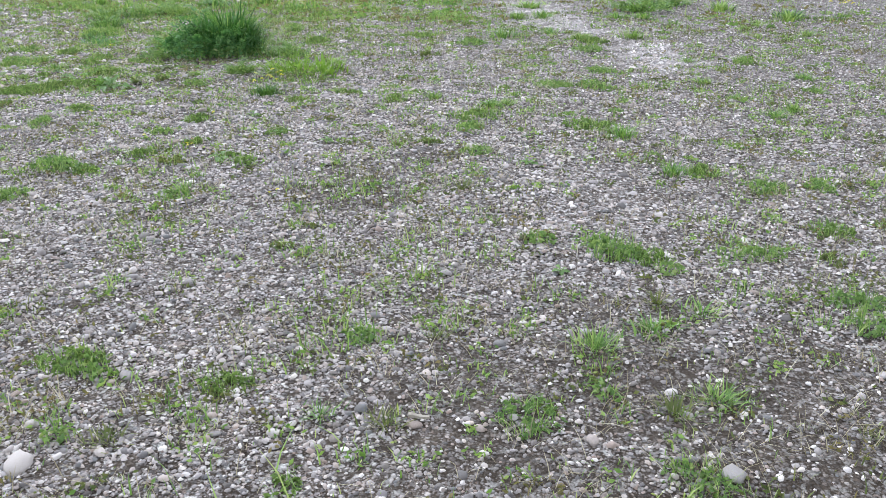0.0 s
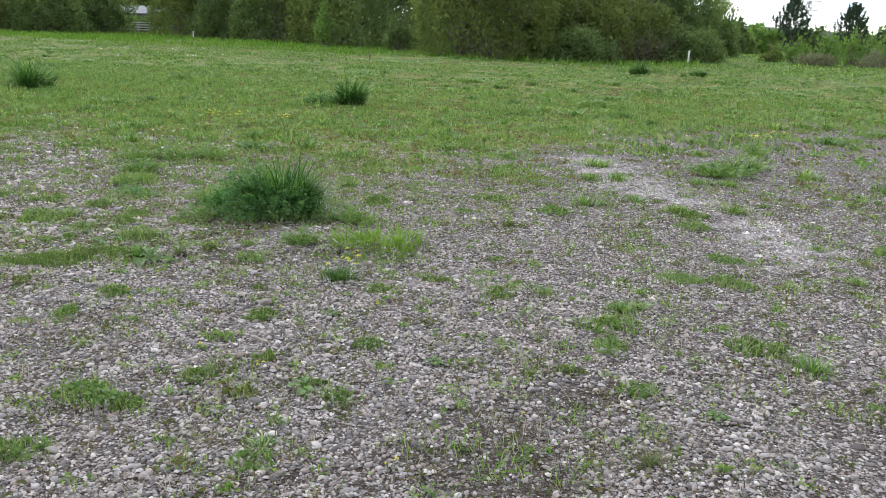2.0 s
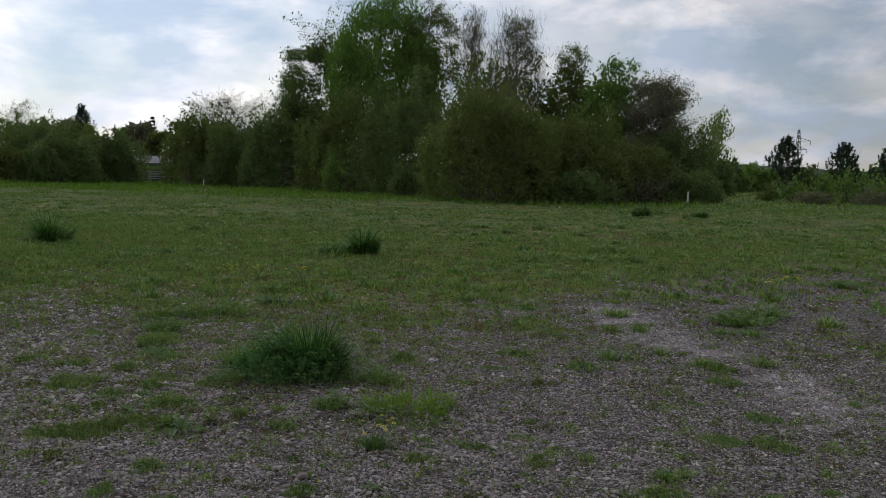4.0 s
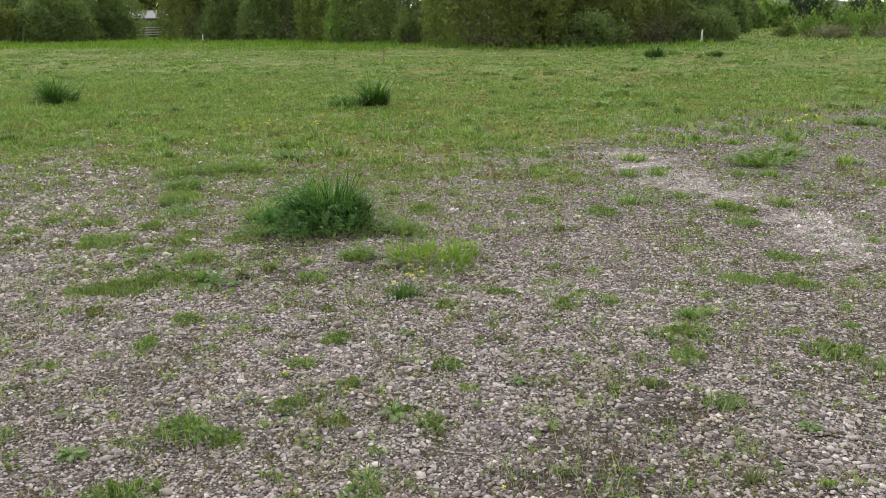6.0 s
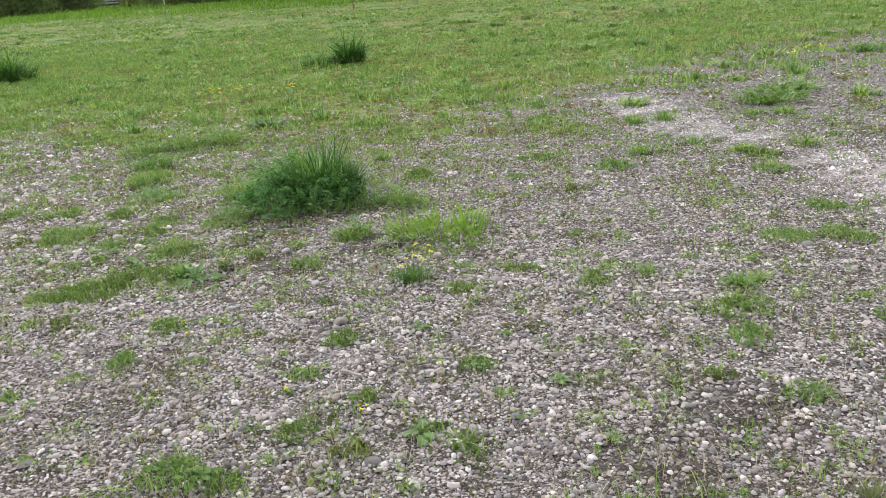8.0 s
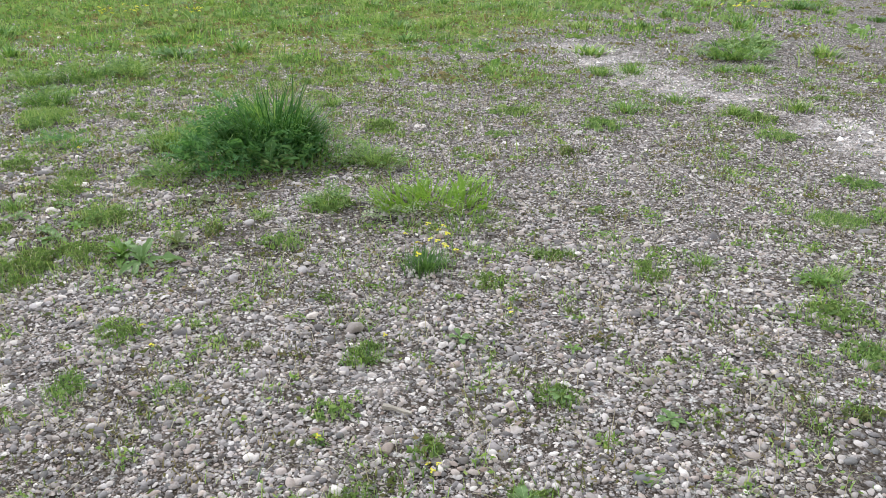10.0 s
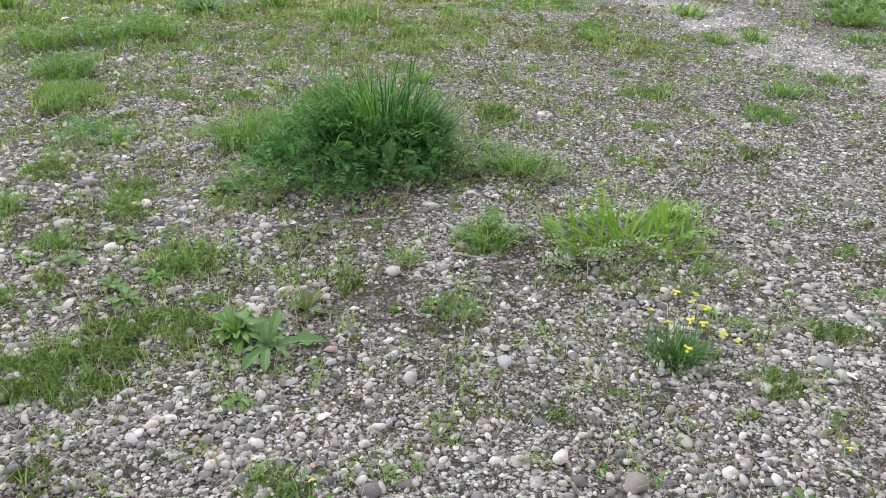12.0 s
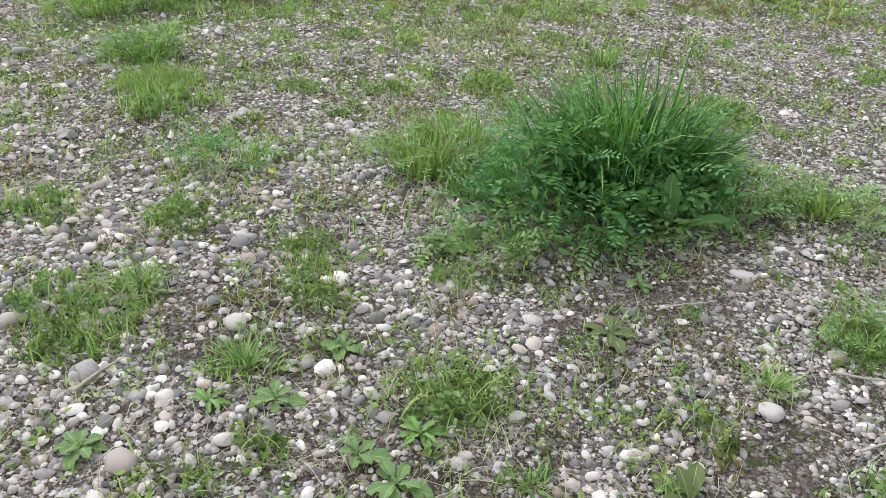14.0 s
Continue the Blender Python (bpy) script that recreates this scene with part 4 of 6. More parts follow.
LOW_PATCHES = ((-3.35, 7.18, .33), (-3.38, 6.04, .23), (-2.91, 5.98, .25), (-2.48, 5.83, .2), (-2.41, 5.56, .2), (-3.15, 5.53, .25), (-2.95, 5.53, .25), (-3.07, 5.35, .25), (-2.04, 5.18, .28), (-0.76, 6.2, .28),
               (-0.9, 5.4, .26), (-0.79, 7.03, .26), (-0.88, 5.43, .2), (-2.45, 5.68, .2), (-3.32, 7.21, .39), (-2.95, 5.35, .2), (-1.96, 5.14, .27), (-1.02, 4.86, .19), (-0.49, 3.86, .17), (-0.55, 3.48, .14),
               (-1.45, 3.95, .2), (-1.46, 3.56, .17), (1.36, 3.93, .21), (1.76, 5.3, .32), (-0.74, 2.72, .26), (-.58, 2.7, .16), (-0.77, 2.22, .2), (0.09, 3.1, .15), (0.25, 2.97, .15), (-0.15, 2.92, .15), (0.13, 2.4, .17))
LOW_MORE = ((2.29, 2.1, .26), (2.42, 2.06, .2), (1.98, 2.16, .15), (2.89, 2.18, .2), (3.18, 1.8, .22), (3.2, 1.62, .2), (1.48, 1.22, .14), (.62, .86, .2), (.7, .82, .14), (2.09, .84, .2), (.82, .5, .11), (1.17, .84, .16), (-.67, 2.26, .19), (2.55, .66, .17),
            (3.16, 2.17, .13), (2.51, 1.94, .14), (2.29, 1.03, .12), (1.52, .44, .12), (.69, 4.63, .19), (-.21, 3.3, .13), (2.08, 5.3, .27), (1.49, 3.43, .19), (.2, 3.61, .17), (-1.4, 5.02, .14), (-2.57, 4.87, .1),
            (-2.45, 4.96, .15), (-.72, 4.31, .1), (-.42, 3.04, .17), (2.1, 5.9, .26), (1.93, 6.86, .25), (-.93, 3.89, .09))
for i, (x, y, d) in enumerate(LOW_PATCHES + LOW_MORE):
    put("low_weed", LOWS, LOW_SIZE, x, y, d, "low green weed mat creeping between pebbles", "weed", "low weeds in the gravel", 300 + i)
MATS = [low_mesh(96 + i, 5600, 0.25, 0.03, 0.011, MOSS, 0.07) for i in range(2)]
put("low_weed", MATS, [0.5, 0.5], -2.05, 4.57, 0.60, "wide dark green mat of fine creeping weed", "weed", "low weeds in the gravel", 391)
put("low_weed", MATS, [0.5, 0.5], -2.24, 4.43, 0.44, "wide dark green mat of fine creeping weed", "weed", "low weeds in the gravel", 392)
rng = random.Random(77)
made = 0
while made < 210:
    x, y = rng.uniform(-5.5, 5.5), rng.uniform(0.0, 9.5)
    if rng.random() < float(cover([x], [y])[0]) + 0.12:
        d = min(0.26, 0.05 + rng.expovariate(1 / 0.05)) * (1 + 0.06 * y)
        if rng.random() < 0.55:
            put("low_weed", LOWS, LOW_SIZE, x, y, d, "small green weed sprouting between pebbles", "weed", "low weeds in the gravel", made)
        else:
            put("grass_tuft", TUFTS, TUFT_SIZE, x, y, d, "small fresh green grass tuft growing through gravel", "grass tuft", "grass tufts in the gravel", made)
        made += 1
made = 0
while made < 175:
    y = 9 + 24 * rng.random() ** 1.2
    x = -0.22 * y + rng.uniform(-1, 1) * (0.58 * y + 2)
    d = rng.uniform(0.15, 0.4) * (1 + 0.02 * y)
    put("grass_tuft", MEADOW_TUFTS, [0.2] * 4, x, y, d, "darker grass tuft standing out of the meadow", "grass tuft", "grass tufts in the meadow", made + 900)
    made += 1

UNIT_UPRIGHT = [leaf_mesh("leaf", 1.0, 0.17, 0.2, 0.35, 0.4, YELLOW_GREEN, 0.05, s + 80, 0.9) for s in range(3)]

# ---- marked plants ----
def sprigs(n, rx, ry, h, seed, L=0.11, s=0.026, ratio=0.38, pairs=7):
    """Vetch sprigs: arched stems with paired narrow leaflets; verts and faces."""
    rng = np.random.default_rng(seed)
    vs = []
    for i in range(n):
        d, ang = rng.random() ** 0.5, rng.uniform(0, 6.28)
        p = np.array([rx * d * math.cos(ang), ry * d * math.sin(ang), rng.uniform(0.2, 1.0) * h * max(0.12, 1 - d ** 2.4)])
        a, th = ang + rng.normal(0, 0.7), rng.uniform(0.1, 1.1)
        k = L * rng.uniform(0.7, 1.3) / pairs
        side = np.array([-math.sin(a), math.cos(a), rng.normal(0, 0.25)])
        for j in range(pairs):
            way = np.array([math.cos(a) * math.sin(th), math.sin(a) * math.sin(th), math.cos(th)])
            p = p + way * k
            th += 0.16
            ln = s * rng.uniform(0.75, 1.2) * (1 - 0.45 * j / pairs)
            for sg in (-1, 1):
                u = sg * side + 0.55 * way
                u /= np.linalg.norm(u)
                q = np.cross(u, np.cross(side, way)) * ratio * 0.5
                vs.append(np.stack([p, p + ln * (0.5 * u + q), p + ln * u, p + ln * (0.5 * u - q)]))
    v = np.concatenate(vs)
    v[:, 2] = np.maximum(v[:, 2], 0.004)
    return v, np.arange(len(v)).reshape(-1, 4)


def big_tuft(x, y):
    root = tagged(new("grass_clump", None), "tall dark green grass clump with vetch and dock leaves", "grass clump")
    root.matrix_basis = pose(x, y, zat(x, y))
    rng = np.random.default_rng(401)
    # bundles of long blades that rise round one crown and hang over outwards
    for k in range(22):
        ang, d = rng.uniform(0, 6.28), rng.random() ** 0.7
        cx, cy = 0.08 + 0.23 * d * math.cos(ang), 0.12 + 0.18 * d * math.sin(ang)
        tall = 0.62 * (1.0 - 0.45 * d) * rng.uniform(0.88, 1.1)
        n = 58
        bx, by = cx + rng.normal(0, 0.05, n), cy + rng.normal(0, 0.05, n)
        a0 = np.arctan2(by - 0.14, bx - 0.10) + rng.normal(0, 0.9, n)
        v, f = arch_blades(bx, by, np.zeros(n), tall * rng.uniform(0.68, 1.03, n), 0.009 * rng.uniform(0.6, 1.4, n), a0, np.abs(rng.normal(0.03 + 0.09 * d, 0.09, n)), np.abs(rng.normal(1.15, 0.55, n)), rng)
        # most bundles carry the clump's inner shade in their darker blade colour
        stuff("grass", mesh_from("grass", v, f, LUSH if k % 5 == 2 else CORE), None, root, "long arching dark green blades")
    n = 520
    a0, d = rng.uniform(0, 6.28, n), np.sqrt(rng.random(n))
    lob = 1 + 0.22 * np.sin(3 * a0 + 1) + 0.15 * np.sin(7 * a0)
    v, f = arch_blades(0.50 * d * lob * np.cos(a0), 0.36 * d * lob * np.sin(a0), 0 * a0, 0.22 * rng.uniform(0.3, 1.2, n) * (1.1 - 0.5 * d), 0.006 + 0 * a0, a0 + rng.normal(0, 0.9, n), rng.uniform(0.1, 0.8, n), rng.uniform(0.2, 1.4, n), rng)
    stuff("grass", mesh_from("grass", v, f, LUSH), None, root, "lighter short outer grass")
    # a skirt of loose leaves, and vetch that climbs the clump
    for k, (n, ox, oy, rx, ry, h, size, mat_) in enumerate(((620, -0.12, -0.06, 0.38, 0.26, 0.22, 0.042, VETCH), (340, -0.16, 0.04, 0.28, 0.24, 0.36, 0.038, VETCH), (420, 0.22, -0.02, 0.26, 0.24, 0.24, 0.042, VETCH), (260, 0.02, -0.14, 0.38, 0.18, 0.11, 0.04, WEED))):
        ang, d = rng.uniform(0, 6.28, n), np.sqrt(rng.random(n)) * (1 + 0.12 * np.sin(5 * rng.uniform(0, 6.28, n)))
        z = h * np.sqrt(np.clip(1.02 - d ** 2, 0.02, 1)) * rng.uniform(0.35, 1.08, n)
        v, f = leaf_cards(np.stack([ox + rx * d * np.cos(ang), oy + ry * d * np.sin(ang), z + 0.01], -1), size * rng.uniform(0.5, 1.3, n), rng, 0.42, 0.3)
        v[:, 2] = np.maximum(v[:, 2], 0.004)
        stuff("leafage", mesh_from("leafage", v, f, mat_), None, root, "small pointed dark green leaves")
    for k, (n, ox, oy, rx, ry, h) in enumerate(((70, -0.12, -0.10, 0.38, 0.24, 0.24), (50, -0.14, 0.04, 0.30, 0.24, 0.40), (50, 0.22, -0.05, 0.24, 0.22, 0.24), (30, 0.05, 0.10, 0.28, 0.24, 0.48))):
        v, f = sprigs(n, rx, ry, h, 402 + k, 0.15, 0.04, 0.42)
        stuff("vetch", mesh_from("vetch", v + np.array([ox, oy, 0]), f, VETCH), None, root, "paired green vetch leaflets")
    r = random.Random(403)
    for i in range(46):
        a = -90 + r.uniform(-115, 100)
        s = r.uniform(0.06, 0.125)
        ob = part("dock_leaf", r.choice(UNIT_DOCK if i % 3 == 0 else UNIT_DARK), None, root)
        ob.matrix_basis = pose(-0.02 + 0.36 * math.cos(radians(a)), 0.24 * math.sin(radians(a)), r.uniform(0.0, 0.14), r.uniform(-30, 30), -r.uniform(5, 50), a + r.uniform(-50, 50)) @ Matrix.Diagonal((s, s, s, 1))
    for px, py, s, turn, rise in ((-0.33, -0.12, 0.17, 165, 25), (-0.36, -0.16, 0.15, 200, 18), (0.16, -0.22, 0.18, 80, 68), (0.20, -0.24, 0.17, -10, 25), (0.17, -0.22, 0.15, 200, 45), (-0.06, -0.28, 0.14, -70, 20)):
        ob = part("dock_leaf", UNIT_BROAD[int(100 * s) % 4], None, root, "broad lighter green dock leaf")
        ob.matrix_basis = pose(px, py, 0.05, 0, -rise, turn) @ Matrix.Diagonal((s, s, s, 1))
    return root


big_tuft(-1.49, 6.14)


def leafy_bush(name, x, y, rx, ry, h, n, sn, material, vm, label, seed, bw=0.0055, lean=(0.08, 0.8), leaf=0.024):
    root = tagged(new(name, None), label, "weed")
    root.matrix_basis = pose(x, y, zat(x, y))
    rng = np.random.default_rng(seed)
    k = rng.integers(0, 7, n)
    ca, cd, ch = rng.uniform(0, 6.28, 7), rng.uniform(0.15, 0.85, 7), rng.uniform(0.5, 1.15, 7)
    bx, by = rx * (cd * np.cos(ca))[k] + rng.normal(0, 0.2 * rx, n), ry * (cd * np.sin(ca))[k] + rng.normal(0, 0.22 * ry, n)
    a0, d = np.arctan2(by, bx), np.hypot(bx / rx, by / ry)
    v, f = arch_blades(bx, by, 0 * a0, 1.12 * h * ch[k] * rng.uniform(0.4, 1.15, n) * np.clip(1.1 - 0.4 * d, 0.3, 1), bw * rng.uniform(0.7, 1.4, n), a0 + rng.normal(0, 0.8, n), 0.5 * rng.uniform(*lean, n), rng.uniform(*lean, n), rng)
    stuff("grass", mesh_from("blades", v, f, material), None, root)
    if sn:
        v, f = sprigs(sn, rx, ry, h * 0.8, seed + 1, 0.09 * (leaf / 0.024) ** 0.5, leaf)
        stuff("leafage", mesh_from("leaflets", v, f, vm), None, root)
    return root


leafy_bush("weed_clump", -2.13, 6.42, 0.22, 0.15, 0.19, 260, 60, BLADE, WEED, "leafy green weed clump beside taller grass", 411)
leafy_bush("weed_clump", -1.95, 6.6, 0.2, 0.15, 0.16, 200, 40, BLADE, WEED, "loose green weeds behind the grass clump", 421)
leafy_bush("weed_clump", -0.98, 6.25, 0.18, 0.18, 0.13, 70, 40, BLADE, WEED, "loose yellowish weeds beside the grass clump", 423, 0.006, (0.3, 1.3), 0.03)
leafy_bush("weed_clump", -1.9, 5.83, 0.16, 0.09, 0.07, 60, 40, YELLOW_GREEN, WEED, "low yellow-green leaves at the clump's foot", 425, 0.007, (0.4, 1.4), 0.036)
leafy_bush("weed_clump", -0.72, 6.12, 0.20, 0.14, 0.14, 90, 46, BLADE, WEED, "loose upright weeds on thin gravel", 427, 0.006, (0.2, 1.2), 0.03)
leafy_bush("weed_clump", -0.89, 5.40, 0.12, 0.09, 0.09, 40, 30, BLADE, WEED, "small bushy dull green weed", 429, 0.005, (0.2, 1.2), 0.026)
leafy_bush("weed_clump", -2.86, 6.42, 0.19, 0.12, 0.12, 120, 55, BLADE, VETCH, "feathery bluish green weed on gravel", 431)
def bright_clump(x, y):
    """Young grass in a ragged patch, with upright spoon leaves between."""
    root = leafy_bush("grass_clump", x, y, 0.36, 0.22, 0.20, 190, 36, YELLOW_GREEN, YELLOW_GREEN, "bright yellow-green clump of young grass and leaves", 441, 0.009, (0.2, 1.3), 0.034)
    r = random.Random(442)
    for i in range(64):
        d, a = r.random() ** 0.6, r.uniform(0, 6.28)
        s = r.uniform(0.06, 0.115)
        ob = part("leaf", r.choice(UNIT_UPRIGHT), None, root, "upright yellow-green leaf")
        ob.matrix_basis = pose(0.34 * d * math.cos(a), 0.19 * d * math.sin(a), 0.0, r.uniform(-30, 30), -r.uniform(25, 75), math.degrees(a) + r.uniform(-60, 60)) @ Matrix.Diagonal((s, s, s, 1))
    for px, py, s in ((0.16, 0.02, 0.19), (0.13, 0.0, 0.16), (-0.05, 0.05, 0.15)):
        ob = part("leaf", UNIT_UPRIGHT[1], None, root, "tall upright dock leaf")
        ob.matrix_basis = pose(px, py, 0.0, 0, -72, r.uniform(0, 360)) @ Matrix.Diagonal((s, s, s, 1))


bright_clump(-0.33, 5.45)
leafy_bush("weed_clump", -0.55, 5.27, 0.08, 0.07, 0.08, 14, 16, WEED, SILVER, "small silvery grey leafed plant", 451, 0.0055, (0.2, 1.0), 0.036)
leafy_bush("weed_clump", -0.15, 5.15, 0.2, 0.18, 0.07, 220, 20, BLADE, DULL, "thin brownish green grass beside bright clump", 461)
for i, (x, y, w) in enumerate(((-4.0, 8.25, 0.24), (-3.65, 8.5, 0.28), (-3.3, 8.7, 0.24), (-3.5, 7.55, 0.2))):
    leafy_bush("grass_clump", x, y, w, 0.2, 0.17, 260, 70, LUSH if i % 2 else BLADE, WEED, "long green grass strip at the meadow edge", 470 + 3 * i, 0.007, (0.2, 1.2), 0.03)
for i, (x, y, w, h, mt) in enumerate(((-11.6, 16.2, 0.52, 0.75, CORE), (-4.55, 15.8, 0.5, 0.30, SPIKY), (-4.05, 15.9, 0.26, 0.74, CORE), (-10.2, 20.3, 0.35, 0.26, BLADE), (0.65, 18.0, 0.4, 0.16, BLADE), (2.7, 10.4, 0.40, 0.13, LUSH), (2.44, 9.8, 0.36, 0.12, LUSH), (1.62, 33.6, 0.36, 0.6, CORE), (3.83, 33.6, 0.25, 0.3, SPIKY), (2.3, 34.5, 0.4, 0.22, BLADE))):
    leafy_bush("grass_clump", x, y, w, w * 0.6, h, 480 if mt is CORE else 300, 150 if mt is CORE else 60, mt, VETCH if mt is SPIKY else WEED, "darker green grass clump in short meadow", 500 + 3 * i, 0.015, (0.2, 1.45), 0.05)


# ---- flowers ----
def flower_head(name, r, material):
    bm = bmesh.new()
    c = bm.verts.new((0, 0, 0.25 * r))
    ring = []
    for i in range(16):
        a = 2 * math.pi * i / 16
        k = r if i % 2 == 0 else 0.62 * r
        ring.append(bm.verts.new((k * math.cos(a), k * math.sin(a), 0.1 * r * (i % 2))))
    low = bm.verts.new((0, 0, -0.45 * r))
    for i in range(16):
        bm.faces.new((c, ring[i], ring[(i + 1) % 16]))
        bm.faces.new((low, ring[(i + 1) % 16], ring[i]))
    me = bpy.data.meshes.new(name)
    bm.to_mesh(me)
    bm.free()
    me.materials.append(material)
    return me


def flower_cluster():
    """Four small flowers close together."""
    bm = bmesh.new()
    one = flower_head("flower_head", 0.0075, PETAL)
    for k, (dx, dy, dz) in enumerate(((0, 0, 0.004), (0.011, 0.003, 0), (-0.006, 0.010, -0.003), (-0.004, -0.011, 0.001))):
        n0 = len(bm.verts)
        bm.from_mesh(one)
        bm.verts.ensure_lookup_table()
        for v in bm.verts[n0:]:
            v.co += Vector((dx, dy, dz))
    me = bpy.data.meshes.new("flower_head")
    bm.to_mesh(me)
    bm.free()
    me.materials.append(PETAL)
    return me


HEAD, WHITE_HEAD = flower_cluster(), flower_head("flower_head", 0.012, WHITE_PETAL)


def stem_mesh(h):
    rng = np.random.default_rng(int(h * 1000))
    v, f = blade_arrays(np.array([0.0, 0.0]), np.array([0.0, 0.0]), np.array([0.0, 0.0]), np.array([h, h]) * 1.02, np.array([0.003, 0.003]), np.array([0.0, 1.57]), np.array([0.02, 0.02]), rng)
    return mesh_from("stem", v, f, WEED)


def flowering(x, y, w, h, heads, leaves, label, group, seed, head=None, big=1.0, shift=0.0):
    rng = random.Random(seed)
    root = tagged(new("flowering_weed", None), label, "wildflower", group)
    root.matrix_basis = pose(x, y, zat(x, y))
    if leaves:
        stuff("foliage", tuft_mesh(seed, leaves, w * 0.3, h * 0.62, 0.006, SPIKY, (0.4, 1.3)), None, root)
    stalk = stem_mesh(h)
    for i in range(heads):
        a, d = rng.uniform(0, 360), w / 2 * rng.random() ** 0.5
        k = rng.uniform(0.75, 1.1)
        px, py = d * math.cos(radians(a)), d * math.sin(radians(a))
        st = part("stem", stalk, None, root)
        st.matrix_basis = pose(px * 0.75 + shift, py * 0.75, 0, rng.uniform(-16, 16), rng.uniform(-16, 16), a) @ Matrix.Diagonal((1, 1, k, 1))
        top = st.matrix_basis @ Vector((0, 0, h))
        fl = part("flower_head", head or HEAD, None, root, "yellow flower head" if head is None else "white flower head")
        fl.matrix_basis = pose(*top, rng.uniform(-30, 30), rng.uniform(-30, 30), 0) @ Matrix.Diagonal((big, big, big, 1))


flowering(-0.31, 4.61, 0.44, 0.16, 13, 240, "dark green tuft with small bright yellow flowers", "", 601, None, 0.9, 0.05)
SMALL_FLOWERS = ((-0.55, 3.31), (-1.35, 4.0), (-1.28, 3.86), (-0.42, 3.95), (0.05, 4.2), (-2.65, 6.29), (1.02, 3.0), (0.62, 2.5), (-0.2, 3.2))
for i, (x, y) in enumerate(SMALL_FLOWERS):
    flowering(x, y, 0.05, 0.035, 1 + i % 3, 10, "tiny yellow flower low on the gravel", "small yellow flowers", 610 + i, None, 0.6)
for i, (x, y, w) in enumerate(((-4.6, 11.1, 0.5), (-4.3, 11.5, 0.4), (-3.55, 11.3, 0.4), (3.45, 12.4, 0.5), (3.1, 12.2, 0.4), (4.64, 9.4, 0.5))):
    flowering(x, y, w, 0.26, 9, 40, "tall thin weed with yellow flowers in meadow", "yellow flowering weeds", 630 + i, None, 1.4)
rng = random.Random(99)
for i in range(110):
    y = rng.uniform(30, 60)
    x = -0.22 * y + rng.uniform(-1, 1) * 0.5 * y
    flowering(x, y, 0.1, 0.16, 1, 0, "single dandelion standing in the meadow", "far meadow flowers", 700 + i % 7, WHITE_HEAD if i % 3 else None, 2.6)

# ---- sticks ----
def stick(x, y, L, r, turn, seed):
    bm = bmesh.new()
    rg = random.Random(seed)
    n = 7
    rings = []
    for i in range(n + 1):
        u = i / n
        c = Vector((L * (u - 0.5), 0.03 * L * math.sin(u * 5 + seed), 0.02 * L * math.cos(u * 4)))
        rr = r * (1 - 0.35 * u) * rg.uniform(0.85, 1.15)
        rings.append([bm.verts.new(c + Vector((0, rr * math.cos(k * 1.257), rr * math.sin(k * 1.257)))) for k in range(5)])
    for a, b in zip(rings[:-1], rings[1:]):
        for k in range(5):
            bm.faces.new((a[k], b[k], b[(k + 1) % 5], a[(k + 1) % 5]))
    bm.faces.new(rings[0])
    bm.faces.new(rings[-1][::-1])
    me = bpy.data.meshes.new("stick")
    bm.to_mesh(me)
    bm.free()
    me.materials.append(OLDWOOD)
    ob = new("stick", me)
    ob.matrix_basis = pose(x, y, zat(x, y) + r * 0.8 + 0.012, 0, 0, turn)
    tagged(ob, "short weathered grey-brown stick lying on gravel", "stick", "dead sticks")


for i, (x, y, L, r, a) in enumerate(((-0.33, 3.5, .10, .010, -15), (1.79, .77, .06, .008, 5), (-1.0, 5.02, .22, .004, 30), (-0.95, 5.25, .18, .004, -10), (0.45, 3.75, .15, .004, -50), (-2.9, 5.2, .16, .004, 60), (-1.35, 5.55, .2, .003, 20))):
    stick(x, y, L, r, a, i)

def dead_stalk(x, y, h):
    """A leafless branching stalk of last year's dock."""
    rng = np.random.default_rng(88)
    main = bent((0, 0, -0.02), (0.05, 0, 1), h, 0.05, rng, 6, 0.05)
    lines = [(main, 0.016, 0.006)] + [(bent(main[k], (math.cos(k * 2.4), math.sin(k * 2.4), 1.4), 0.22 * h, 0.1, rng, 3), 0.009, 0.004) for k in (2, 3, 3, 4, 5)]
    root = tagged(new("dead_stalk", None), "dry brown branching weed stalk in short meadow", "weed")
    root.matrix_basis = pose(x, y, zat(x, y))
    part("stem", mesh_from("stem", *tubes(lines, 4), REDTWIG), None, root)
    v, f = leaf_cards(np.repeat(np.concatenate([ln[1:] for ln, a, b in lines[1:]]), 5, 0) + rng.normal(0, 0.02, (75, 3)), 0.05, rng, 0.5)
    stuff("seed_head", mesh_from("seed_head", v, f, SORREL), None, root)


# ---- trees and bushes ----
def tubes(lines, sides=3):
    """Tapered tubes round polylines [(points, r0, r1)]."""
    vs, fs, o = [], [], 0
    ang = 2 * np.pi * np.arange(sides) / sides
    for pts, r0, r1 in lines:
        pts = np.asarray(pts, float)
        n = len(pts)
        way = pts[-1] - pts[0]
        way /= np.linalg.norm(way) + 1e-9
        u = np.cross(way, (0.3, 0.9, 0.1) if abs(way[2]) > 0.8 else (0, 0, 1.0))
        u /= np.linalg.norm(u)
        w = np.cross(way, u)
        r = np.linspace(r0, r1, n)[:, None, None]
        vs.append((pts[:, None] + r * (np.cos(ang)[None, :, None] * u + np.sin(ang)[None, :, None] * w)).reshape(-1, 3))
        for i in range(n - 1):
            a = o + i * sides + np.arange(sides)
            b = o + i * sides + (np.arange(sides) + 1) % sides
            fs.append(np.stack([a, b, b + sides, a + sides], -1))
        o += n * sides
    return np.concatenate(vs), np.concatenate(fs)


